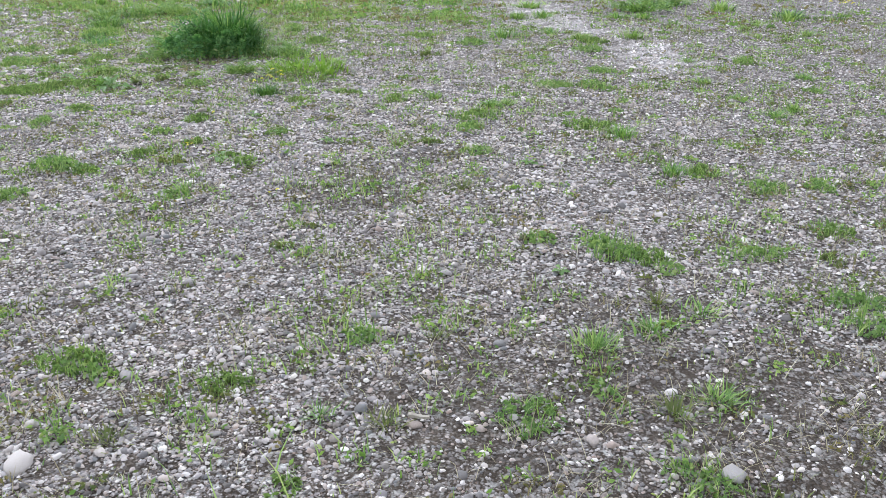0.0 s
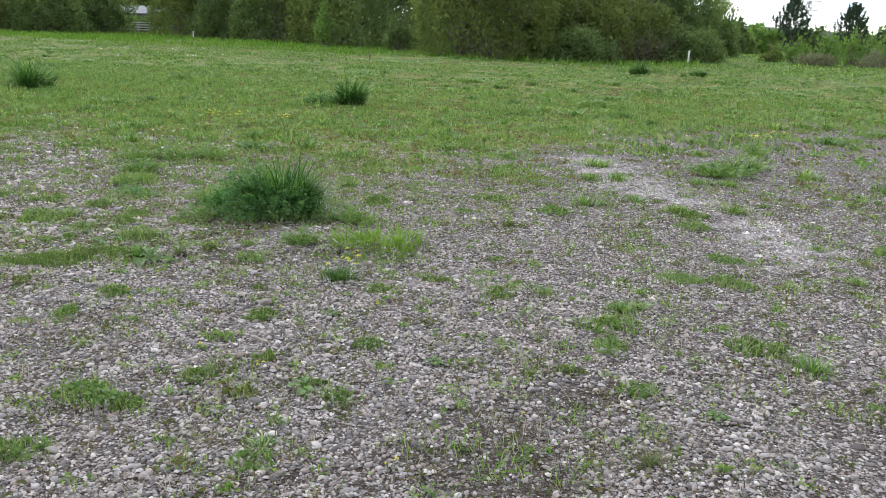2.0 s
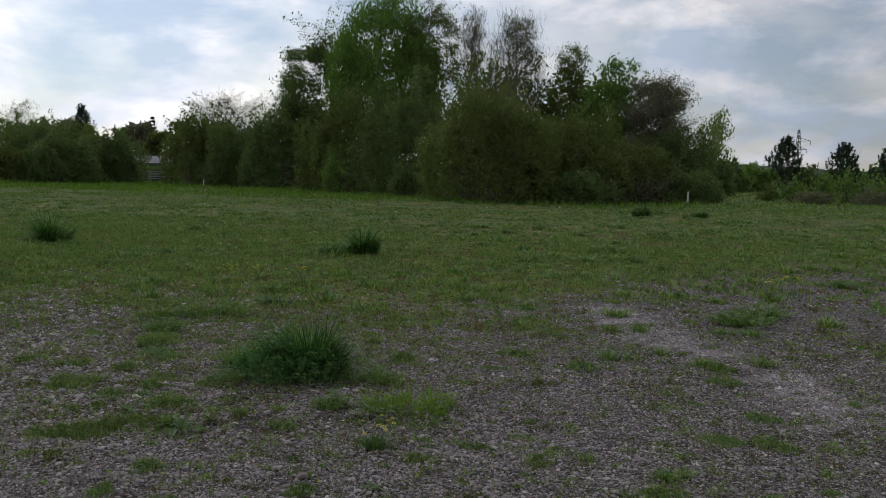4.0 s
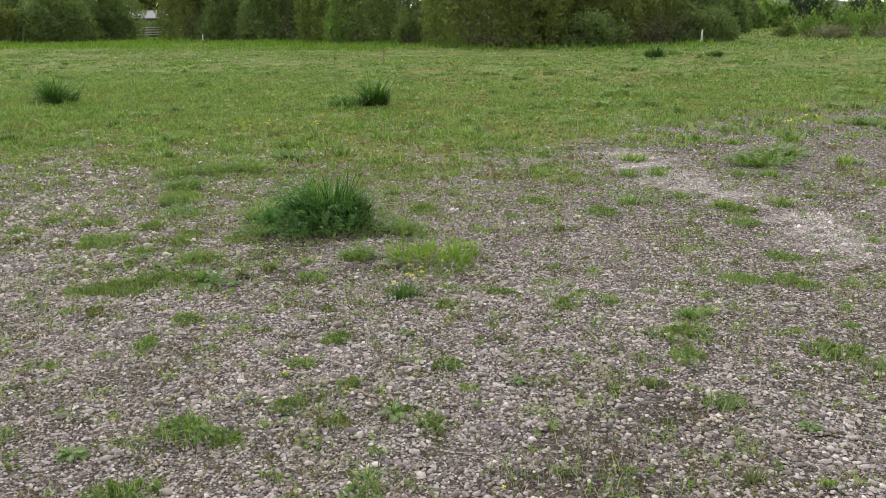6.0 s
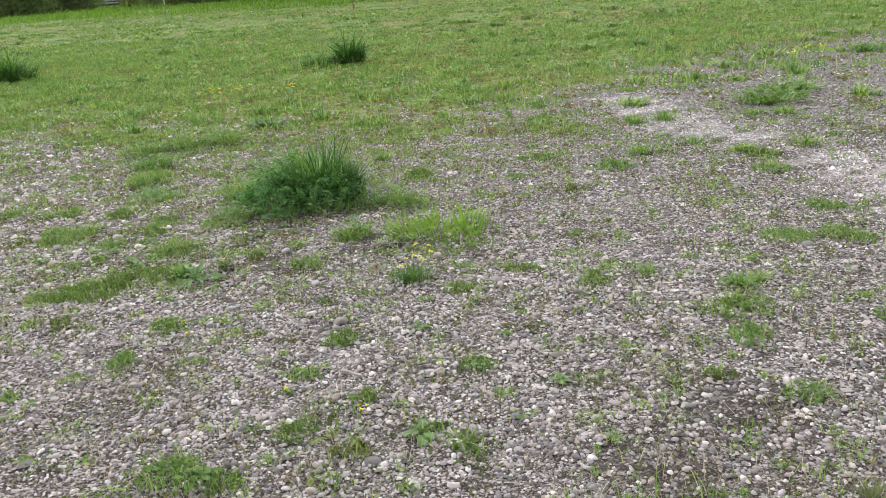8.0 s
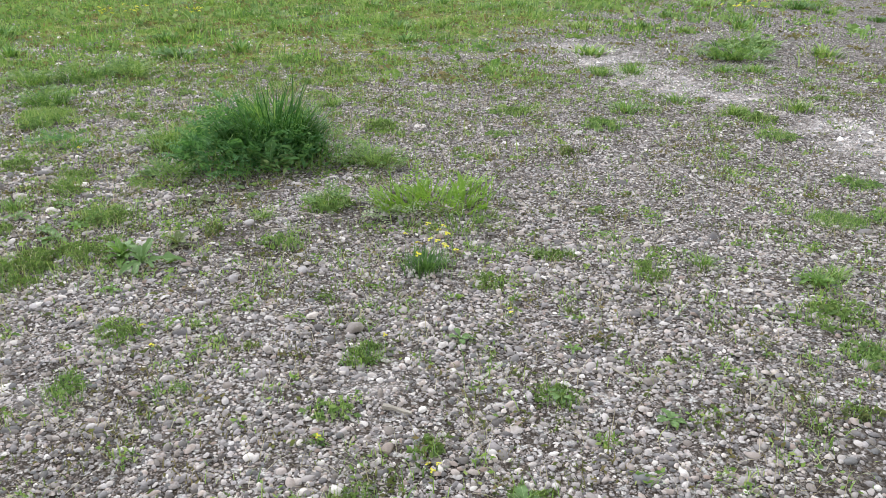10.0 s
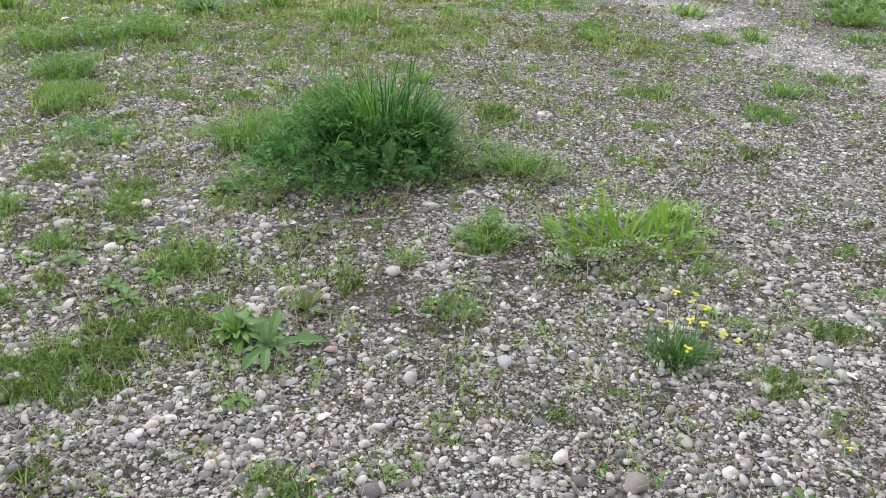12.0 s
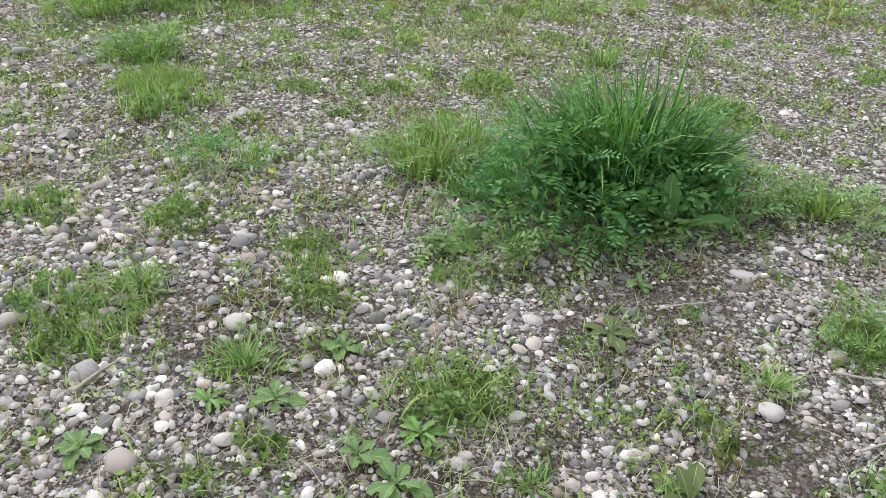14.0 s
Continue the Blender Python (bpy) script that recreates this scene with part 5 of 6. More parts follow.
def bent(p, way, L, curl, rng, n=4, wobble=0.13):
    """A bent line from p along way."""
    way = np.array(way, float) / np.linalg.norm(way)
    out = [np.array(p, float)]
    for i in range(n):
        way = way + np.array([0, 0, curl]) + rng.normal(0, wobble, 3)
        way /= np.linalg.norm(way)
        out.append(out[-1] + way * L / n)
    return np.array(out)


def tree(name, x, y, H, W, label, category, bark, leaf, seed, limbs=26, bare=0.2, per=26, spread_=0.30, size=0.16, up=0.5, curl=0.05, low=0.15, top=0.5, twigs=5, droop=0.0, stems=1, group="", trunk_r=None, depth=0.8, billows=0):
    """A thing of trunk with its limbs, and crown: limbs rise out of the trunk, twigs out of them, and leaves hang round the twigs."""
    rng = np.random.default_rng(seed)
    lines, pts = [], []
    r0 = trunk_r or H * 0.013
    trunks = []
    for s in range(stems):
        a = rng.uniform(0, 6.28)
        tilt = 0.05 if stems == 1 else 0.28
        p0 = np.array([0.25 * W * 0.3 * math.cos(a), 0.25 * W * 0.3 * math.sin(a), -0.1]) * (stems > 1)
        tk = bent(p0, (tilt * math.cos(a), tilt * math.sin(a), 1), H * rng.uniform(0.93, 1.0), 0.15, rng, 7, 0.035)
        trunks.append(tk)
        lines.append((tk, r0 * (1 if stems == 1 else 0.55), r0 * 0.12))
    zc, rz = H * (low + (1 - low) * top), None
    for i in range(limbs):
        tk = trunks[i % stems]
        u = low + (1 - low) * ((i + rng.random()) / limbs)
        k = min(len(tk) - 1.001, u * (len(tk) - 1))
        p = tk[int(k)] + (tk[int(k) + 1] - tk[int(k)]) * (k - int(k))
        z = u
        prof = math.sqrt(max(0.03, 1 - ((z - (low + (1 - low) * top * 0.72)) / (1.02 - low) / (0.75 if z > top else 0.62)) ** 2))
        L = W / 2 * prof * rng.uniform(0.72, 1.0)
        a = rng.uniform(0, 6.28)
        ln = bent(p, (math.cos(a), math.sin(a) * depth, up * (0.5 + 0.9 * u)), L, curl, rng, 5)
        lines.append((ln, r0 * 0.32 * (1.1 - u), 0.012))
        for j in range(twigs):
            v = 0.25 + 0.75 * (j + rng.random()) / twigs
            m = min(len(ln) - 1.001, v * (len(ln) - 1))
            q = ln[int(m)] + (ln[int(m) + 1] - ln[int(m)]) * (m - int(m))
            b = rng.uniform(0, 6.28)
            tw = bent(q, (math.cos(b) + 0.5 * math.cos(a), math.sin(b) + 0.5 * math.sin(a), rng.uniform(-0.1, 1.0) - droop), L * rng.uniform(0.22, 0.5) + 0.35, curl - droop * 0.5, rng, 3)
            lines.append((tw, 0.016, 0.006))
            if rng.random() > bare:
                pts.append(np.repeat(tw[1:], per // 3, 0))
    root = tagged(new(name, None), label, category, group)
    root.matrix_basis = pose(x, y, zat(x, y) - 0.02)
    v, f = tubes(lines)
    part("trunk", mesh_from("trunk", v, f, bark, True), None, root)
    if billows:
        # billows of fine leaves over the whole crown
        e, a = np.arcsin(rng.uniform(-0.75, 1, billows)), rng.uniform(0, 6.28, billows)
        q = rng.uniform(0.55, 1.0, billows) ** 0.5
        cz = H * (low + (1 - low) * top)
        mid = np.stack([W / 2 * 0.86 * q * np.cos(a) * np.cos(e), W / 2 * depth * 0.86 * q * np.sin(a) * np.cos(e), cz + (H - cz) * 0.92 * q * np.sin(e)], -1)
        for m_, rr in zip(mid, rng.uniform(0.055, 0.10, billows) * W):
            k = int(330 * (rr / 0.8) ** 2)
            way = rng.normal(0, 1, (k, 3))
            way /= np.linalg.norm(way, axis=1)[:, None]
            c = m_ + way * rr * (rng.random((k, 1)) ** 0.45) * np.array([1, 1, 0.75 + 0.9 * droop])
            c[:, 2] -= droop * 1.1 * rng.random(k) * rr
            pts.append(c - 0)
    if pts:
        c = np.concatenate(pts)
        c = c + np.clip(rng.normal(0, 1, c.shape), -1.4, 1.4) * 0.8 * np.array([spread_, spread_, spread_ * 0.8])
        c = c[c[:, 2] > 0.05]
        if droop:
            c[:, 2] = np.maximum(0.1, c[:, 2] - droop * np.abs(rng.normal(0, 0.9, len(c))))
        twiggy = leaf is GREYLEAF and name == "tree"
        c = c[::2] if twiggy and W < 0.5 * H else c
        v, f = leaf_cards(c, ((5.0 if W < 0.5 * H else 3.0) if twiggy else 2.4 if name == "far_tree" else 1.9) * size * rng.uniform(0.6, 1.3, len(c)), rng, (0.055 if W < 0.5 * H else 0.14) if twiggy else 0.42, 0.0, (1.2 if W < 0.5 * H else 0.3) if twiggy else 0.25 + 3.0 * droop)
        stuff("crown", mesh_from("crown", v, f, leaf), None, root)
    return root


def bush(name, x, y, H, W, label, bark, leaf, seed, stems=34, per=60, size=0.14, shell=5200, D=None, lump=0.16, spiky=0.0, group="", category="bush"):
    """A thing of many stems out of one stool, and a lumpy crown that reaches the ground."""
    rng = np.random.default_rng(seed)
    D = D or W * 0.7
    lines = []

    def edge(a, e):
        k = 1 + lump * (np.sin(3 * a + seed) + 0.8 * np.sin(5 * a + 3 * e + 2 * seed) + 0.7 * np.sin(7 * e + 2 * a + seed * 3) + 0.5 * np.sin(13 * a + 9 * e))
        return np.stack([W / 2 * np.cos(a) * np.cos(e) * k, D / 2 * np.sin(a) * np.cos(e) * k, H * np.sin(e) ** 0.8 * k], -1)

    for i in range(stems):
        a, e = rng.uniform(0, 6.28), math.asin(rng.uniform(0.25, 1.0))
        tip = edge(np.array([a]), np.array([e]))[0] * rng.uniform(0.8, 1.05 + spiky * 0.12)
        p0 = np.array([rng.normal(0, 0.13) * W, rng.normal(0, 0.13) * D, -0.05])
        mid = (p0 + tip) / 2 + np.array([0, 0, 0.12 * H]) + rng.normal(0, 0.05 * W, 3)
        ts = np.linspace(0, 1, 5)[:, None]
        ln = (1 - ts) ** 2 * p0 + 2 * ts * (1 - ts) * mid + ts ** 2 * tip
        lines.append((ln, 0.045, 0.008))
        for j in range(3):
            q = ln[rng.integers(2, 5)]
            lines.append((bent(q, (rng.normal(0, 0.6), rng.normal(0, 0.6), 0.7 + spiky), 0.14 * H * rng.uniform(0.6, 1.4), 0.1, rng, 3), 0.012, 0.004))
    tips = np.concatenate([ln[1:] for ln, a, b in lines])
    c1 = np.repeat(tips, max(1, per // 16), 0)
    c1 = c1 + np.clip(rng.normal(0, 0.14, c1.shape), -0.25, 0.25)
    fine = 1.0 if name in ("bush", "shrub") and y < 80 else 0.5
    shell = int(shell * (2.3 if y < 60 else 1.5) * fine)
    a, e = rng.uniform(0, 6.28, shell), np.arcsin(rng.random(shell) ** 0.9)
    a = np.where((np.sin(a) > 0) & (rng.random(shell) < 0.5), -a, a)
    c2 = edge(a, e) * (1 - np.abs(rng.normal(0, 0.13, shell)))[:, None] + rng.normal(0, 0.12, (shell, 3))
    c = np.concatenate([c1, c2])
    hole = np.sin(c[:, 0] * 2.3 + seed) * np.sin(c[:, 2] * 2.9 + 2 * seed) * np.sin(c[:, 1] * 2.1 + 3 * seed)
    c = c[(c[:, 2] > 0.02) & (hole < 0.6)]
    root = tagged(new(name, None), label, category, group)
    root.matrix_basis = pose(x, y, zat(x, y) - 0.02)
    v, f = tubes(lines, 3)
    part("branchwork", mesh_from("branchwork", v, f, bark, True), None, root)
    v, f = leaf_cards(c, (1.4 if y < 60 else 1.75) / fine ** 0.5 * size * rng.uniform(0.6, 1.4, len(c)), rng, 0.5, 0.0, 0.1 + 0.4 * spiky)
    stuff("crown", mesh_from("crown", v, f, leaf), None, root)
    return root


# tall trees at the back of the thicket
tree("tree", -19.0, 66.5, 16.6, 10.8, "tall birch with drooping fresh green foliage", "tree", BARK, GREENLEAF, 1001, 44, 0.3, 30, 0.36, 0.13, 0.65, 0.03, 0.14, 0.55, 7, 0.45, billows=120)
tree("tree", -25.2, 70.0, 13.6, 10.0, "tall leafy tree with dark green crown", "tree", BARK, DARKLEAF, 1002, 34, 0.3, 30, 0.34, 0.13, 0.6, 0.03, 0.2, 0.55, 6, billows=80)
tree("tree", -14.9, 67.1, 15.3, 5.8, "tall tree with half-open spring foliage", "tree", BARK, OLIVE, 1003, 34, 0.3, 24, 0.3, 0.11, 0.9, 0.04, 0.25, 0.6, 6, billows=60)
tree("tree", -12.4, 67.0, 14.6, 3.7, "slender leafless tree with upright grey twigs", "tree", TWIG, GREYLEAF, 1004, 40, 0.3, 18, 0.24, 0.10, 1.9, 0.08, 0.35, 0.6, 7, billows=40)
tree("tree", -10.6, 66.2, 12.8, 3.5, "slender leafless tree with upright grey twigs", "tree", TWIG, GREYLEAF, 1005, 40, 0.3, 18, 0.24, 0.10, 1.9, 0.08, 0.35, 0.6, 7, billows=40)
tree("tree", -7.6, 62, 12.6, 5.6, "bare-branched tree with sparse grey-brown buds", "tree", TWIG, GREYLEAF, 1006, 70, 0.10, 36, 0.3, 0.085, 0.75, 0.05, 0.3, 0.5, 8, billows=90)
tree("tree", -3.6, 62, 10.2, 4.0, "slim tree with upright sparse twigs", "tree", TWIG, OLIVE, 1007, 40, 0.15, 36, 0.26, 0.09, 1.4, 0.06, 0.25, 0.5, 6, billows=60)
tree("tree", -0.7, 60, 8.9, 5.0, "bright green leafy young maple", "tree", BARK, GREENLEAF, 1008, 34, 0.2, 30, 0.3, 0.13, 0.7, 0.03, 0.1, 0.5, 6, billows=95)
tree("tree", 2.4, 59, 7.5, 5.8, "round tree with fine grey-brown twigs and small buds", "tree", TWIG, GREYLEAF, 1009, 80, 0.05, 54, 0.3, 0.085, 0.55, 0.04, 0.06, 0.5, 8, billows=75)
tree("tree", 8.9, 90, 8.2, 3.4, "pale birch with thin drooping spring foliage", "tree", BIRCH, foliage("pale_birch_leaves", [(0.1, (0.14, 0.20, 0.08)), (0.5, (0.26, 0.34, 0.14)), (0.95, (0.38, 0.45, 0.22))], 0.6, 0.5, 1.2), 1010, 30, 0.25, 24, 0.34, 0.15, 1.0, 0.03, 0.1, 0.6, 6, 0.35, stems=3, billows=26)
tree("tree", -37.4, 77.2, 7.2, 9.4, "tree with pale bare twigs and white blossom", "tree", TWIG, GREYLEAF, 1011, 120, 0.2, 20, 0.22, 0.075, 0.9, 0.06, 0.1, 0.5, 8, stems=2)
tree("tree", -30.5, 74.3, 7.5, 7.4, "tree with pale bare upright twigs", "tree", TWIG, GREYLEAF, 1012, 110, 0.2, 20, 0.22, 0.075, 1.0, 0.06, 0.1, 0.5, 8, stems=2)

# thicket in front of them
bush("bush", -7.0, 47.5, 6.3, 8.2, "large olive green willow bush with upright shoots", TWIG, OLIVE, 1101, 60, 120, 0.13, 9000, 6.0, 0.10, 1.0)
bush("bush", -2.0, 51, 4.6, 6.0, "olive willow bush with upright shoots", TWIG, OLIVE, 1102, 50, 110, 0.13, 6500, 5.0, 0.12, 1.2)
bush("bush", 1.2, 52.5, 3.2, 4.6, "low olive willow bush at the thicket edge", TWIG, OLIVE, 1103, 36, 90, 0.13, 3800, 4.0, 0.14, 1.2)
bush("bush", -14.1, 57.3, 7.1, 7.3, "dark dense bush of mixed young leaves", TWIG, DARKLEAF, 1104, 44, 90, 0.14, 7000, 5.0, 0.14, 0.6)
bush("bush", -20.1, 61.6, 6.9, 8.6, "dense olive green bush under tall trees", TWIG, OLIVE, 1105, 44, 90, 0.14, 7500, 5.0, 0.13, 0.6)
bush("bush", -27.8, 67.6, 7.0, 9.6, "dense dark green bush under tall trees", TWIG, DARKLEAF, 1106, 44, 90, 0.14, 7500, 5.0, 0.13, 0.6)
bush("bush", -38.3, 72.0, 6.6, 8.8, "rounded olive bush with hanging branches", TWIG, OLIVE, 1107, 44, 90, 0.14, 6800, 5.0, 0.10, 0.3)
bush("bush", -33.3, 70.1, 5.3, 7.5, "dark twiggy bush at the thicket edge", TWIG, DARKLEAF, 1108, 40, 80, 0.14, 5600, 5.0, 0.14, 0.5)
bush("bush", 4.3, 57, 4.4, 4.6, "dark green bush under round tree", TWIG, DARKLEAF, 1109, 36, 80, 0.13, 4200, 4.0, 0.13, 0.3)
bush("bush", 4.8, 51.5, 1.7, 3.2, "low dark green bush beside white post", TWIG, DARKLEAF, 1110, 24, 70, 0.12, 2300, 2.5, 0.14, 0.2)
bush("bush", 7.6, 75, 3.2, 5.0, "rounded green bush behind the thicket", TWIG, DARKLEAF, 1111, 30, 70, 0.15, 3400, 4.0, 0.14, 0.2)
bush("bush", -1.6, 47.5, 1.5, 3.6, "leafy green brambles at the foot of bush", TWIG, DARKLEAF, 1112, 26, 60, 0.12, 2400, 2.5, 0.2, 0.2)
bush("bush", -19.9, 57.2, 2.7, 1.8, "young light green sapling before dark thicket", TWIG, BRIGHT, 1113, 14, 60, 0.12, 500, 1.4, 0.2, 1.0)
bush("bush", -13.4, 53.4, 2.0, 2.0, "small fresh green bush before dark thicket", TWIG, DARKLEAF, 1114, 14, 60, 0.12, 800, 1.4, 0.2, 0.4)
for i, (x, y, W, H) in enumerate(((0.2, 50.2, 2.6, 1.5), (1.9, 51.0, 2.6, 1.5), (3.2, 51.8, 2.0, 1.3), (-0.9, 49.8, 2.0, 1.3))):
    bush("dry_brush", x, y, H, W, "dead red-brown stems below the willow bush", REDTWIG, GREYLEAF, 1120 + i, 60, 12, 0.07, 240, 1.6, 0.15, 1.5, "dead brush along the thicket", "dead brush")
# dark undergrowth that closes the thicket behind
for i, (x, y, H, W) in enumerate(((-38.8, 77.2, 4.7, 10.5), (-28.4, 74.7, 5.7, 10.2), (-18.3, 70.0, 9.0, 11.0), (-8.5, 64.0, 9.4, 9.5), (-2.6, 63.5, 8.3, 7.0), (-7.0, 51.5, 5.2, 7.0), (-2.0, 54.0, 4.0, 6.0), (3.0, 61.0, 4.8, 5.0))):
    bush("undergrowth", x, y, H, W, "dark leafy undergrowth inside the thicket", TWIG, DARKLEAF, 1130 + i, 24, 80, 0.16, 6000, 3.5, 0.12, 0.2, "thicket undergrowth", "undergrowth")

# bushes on the far side of the field
for i, (x, y, H, W, lf) in enumerate(((-55.8, 72.5, 5.7, 12.3, DARKLEAF), (-54.6, 77.2, 5.2, 9.0, OLIVE), (-50.0, 76.0, 4.5, 6.4, DARKLEAF), (-64.0, 77.2, 6.3, 11.7, DARKLEAF), (-52.3, 70.2, 4.2, 8.2, DARKLEAF), (-59.3, 69.0, 4.0, 8.2, OLIVE))):
    bush("bush", x, y, H, W, "broad dark green hedge bush by the field", TWIG, lf, 1140 + i, 40, 80, 0.15, 6200, 5.0, 0.11, 0.3, "hedge bushes")
tree("tree", -70.0, 86.6, 8.6, 6.0, "twiggy bare tree behind the hedge", "tree", TWIG, GREYLEAF, 1151, 34, 0.4, 12, 0.26, 0.12, 0.9, 0.05, 0.2, 0.5, 7)


def conifer(x, y, H, W, label, seed, group="", whorls=15, lean=0.35, size=0.3, low=0.12):
    """A thing of trunk and needle crown in layered whorls."""
    rng = np.random.default_rng(seed)
    lines = [(bent((0, 0, -0.1), (0.02, 0, 1), H * 1.0, 0.02, rng, 6), H * 0.016, 0.015)]
    cs = []
    for i in range(whorls):
        u = low + (0.97 - low) * i / (whorls - 1)
        for j in range(7):
            a = rng.uniform(0, 6.28)
            L = W / 2 * (1 - u) ** 0.8 * min(1, 0.72 + 1.2 * (u - low)) * rng.uniform(0.6, 1.15) + 0.15
            ln = bent((0, 0, u * H), (math.cos(a), math.sin(a), lean * rng.uniform(0.3, 1.5)), L, 0.05, rng, 4)
            lines.append((ln, 0.04 * (1.1 - u), 0.01))
            c = np.repeat(ln[2:], 11, 0)
            cs.append(c + rng.normal(0, 0.03 * W ** 0.7, c.shape))
            if lean > 0.2:
                shoot = bent(ln[-1], (0.2 * math.cos(a), 0.2 * math.sin(a), 1), 0.09 * H * rng.uniform(0.6, 1.3), 0.1, rng, 3, 0.05)
                lines.append((shoot, 0.02, 0.008))
                cs.append(np.repeat(shoot, 8, 0) + rng.normal(0, 0.06, (len(shoot) * 8, 3)))
    root = tagged(new("pine_tree" if lean > 0.2 else "spruce_tree", None), label, "conifer", group)
    root.matrix_basis = pose(x, y, zat(x, y) - 0.02)
    v, f = tubes(lines)
    part("trunk", mesh_from("trunk", v, f, BARK, True), None, root)
    c = np.concatenate(cs)
    v, f = leaf_cards(c, size * rng.uniform(0.6, 1.3, len(c)), rng, 0.3)
    stuff("crown", mesh_from("crown", v, f, NEEDLE), None, root)


conifer(18.9, 105, 6.0, 6.8, "dark bushy young pine in the field", 1201, "young pines")
conifer(25.3, 105, 5.4, 6.0, "dark bushy young pine in the field", 1202, "young pines")
conifer(30.6, 106, 5.2, 5.6, "dark bushy young pine in the field", 1203, "young pines")
conifer(-80, 112, 10.2, 6.5, "dark spreading pine above the hedge", 1204, "", 12, 0.35, 0.4, 0.4)
conifer(-80, 131, 10.4, 3.6, "dark pointed spruce in far tree line", 1205, "far conifers", 16, 0.05, 0.4)
conifer(-76.5, 131, 8.6, 3.2, "dark pointed spruce in far tree line", 1206, "far conifers", 14, 0.05, 0.4)
conifer(-70, 133, 8.8, 3.0, "dark pointed spruce in far tree line", 1207, "far conifers", 14, 0.05, 0.4)
conifer(7.6, 88, 4.6, 2.6, "small dark spruce beside the birch", 1208, "", 12, 0.05, 0.3)
for i in range(16):
    r = random.Random(1300 + i)
    x = -112 + 4.4 * i
    tree("far_tree", x, 128 + r.uniform(-5, 6), r.uniform(6.6, 8.8), r.uniform(5, 7), "distant tree in the far tree line", "tree", BARK, (DARKLEAF, GREYLEAF, OLIVE)[i % 3], 1300 + i, 18, 0.05, 24, 0.6, 0.42, 0.6, 0.03, 0.06, 0.5, 4, group="far tree line")
# light shrubs right of the thicket
for i, (x, y, H, W, lf) in enumerate(((12.2, 62, 1.5, 2.0, BRIGHT), (13.8, 60, 1.8, 1.8, BRIGHT), (15.6, 61, 2.0, 2.4, BRIGHT), (17.4, 60, 1.7, 2.4, BRIGHT), (19.2, 60, 2.1, 2.6, BRIGHT), (21.0, 61, 1.8, 2.4, OLIVE), (22.6, 61, 1.7, 2.6, BRIGHT), (10.8, 63, 1.0, 1.4, OLIVE), (24.6, 62, 2.0, 2.8, OLIVE), (16.5, 58.5, 0.9, 2.6, GREYLEAF), (19.8, 58.5, 0.8, 3.0, GREYLEAF), (13.0, 59, 0.6, 2.2, GREYLEAF))):
    bush("shrub", x, y, H, W, "thin light green sapling scrub in rough grass", TWIG, lf, 1400 + i, 16, 30, 0.11, 420, W * 0.7, 0.2, 1.4, "sapling scrub", "shrub")
for i, (x, y, H, W) in enumerate(((11.5, 98, 3.0, 5.0), (15.0, 104, 2.6, 4.5), (22.0, 112, 2.8, 6.0), (27.5, 114, 2.6, 5.0), (33, 114, 3.0, 7.0), (38, 112, 2.8, 6.0), (13.0, 120, 3.0, 6.0), (18, 122, 3.0, 7.0))):
    bush("bush", x, y, H, W, "green bush along the far field boundary", TWIG, (DARKLEAF, BRIGHT)[i % 2], 1420 + i, 24, 60, 0.2, 2300, 3.0, 0.15, 0.4, "boundary bushes")

# ---- far built things ----
def stake(x, y, h, label):
    root = tagged(new("marker_post", None), label, "post", "white marker posts")
    root.matrix_basis = pose(x, y, zat(x, y) - 0.02, 0, 2, 20)
    part("post", block(bmesh.new(), 0, 0, 0, 0.085, 0.085, h, 0.012), WHITEPAINT, root)
    bm = bmesh.new()
    bmesh.ops.create_cone(bm, cap_ends=True, segments=4, radius1=0.07, radius2=0.015, depth=0.05, matrix=pose(0, 0, h + 0.03, 0, 0, 45))
    part("cap", bm, WHITEPAINT, root)


stake(-35.2, 66.5, 0.72, "short white marker post at the meadow edge")
stake(4.4, 50, 0.66, "short white marker post at the meadow edge")


def sign(x, y):
    root = tagged(new("sign_post", None), "grey metal sign seen on a thin post", "sign")
    root.matrix_basis = pose(x, y, zat(x, y) - 0.02, 0, 0, 10)
    bm = bmesh.new()
    bmesh.ops.create_cone(bm, cap_ends=True, segments=10, radius1=0.035, radius2=0.035, depth=1.9, matrix=pose(0, 0, 0.95))
    part("post", bm, GREYMETAL, root)
    part("board", block(bmesh.new(), 0, -0.05, 1.35, 0.36, 0.03, 0.5, 0.008), GREYMETAL, root)


sign(2.9, 52.8)


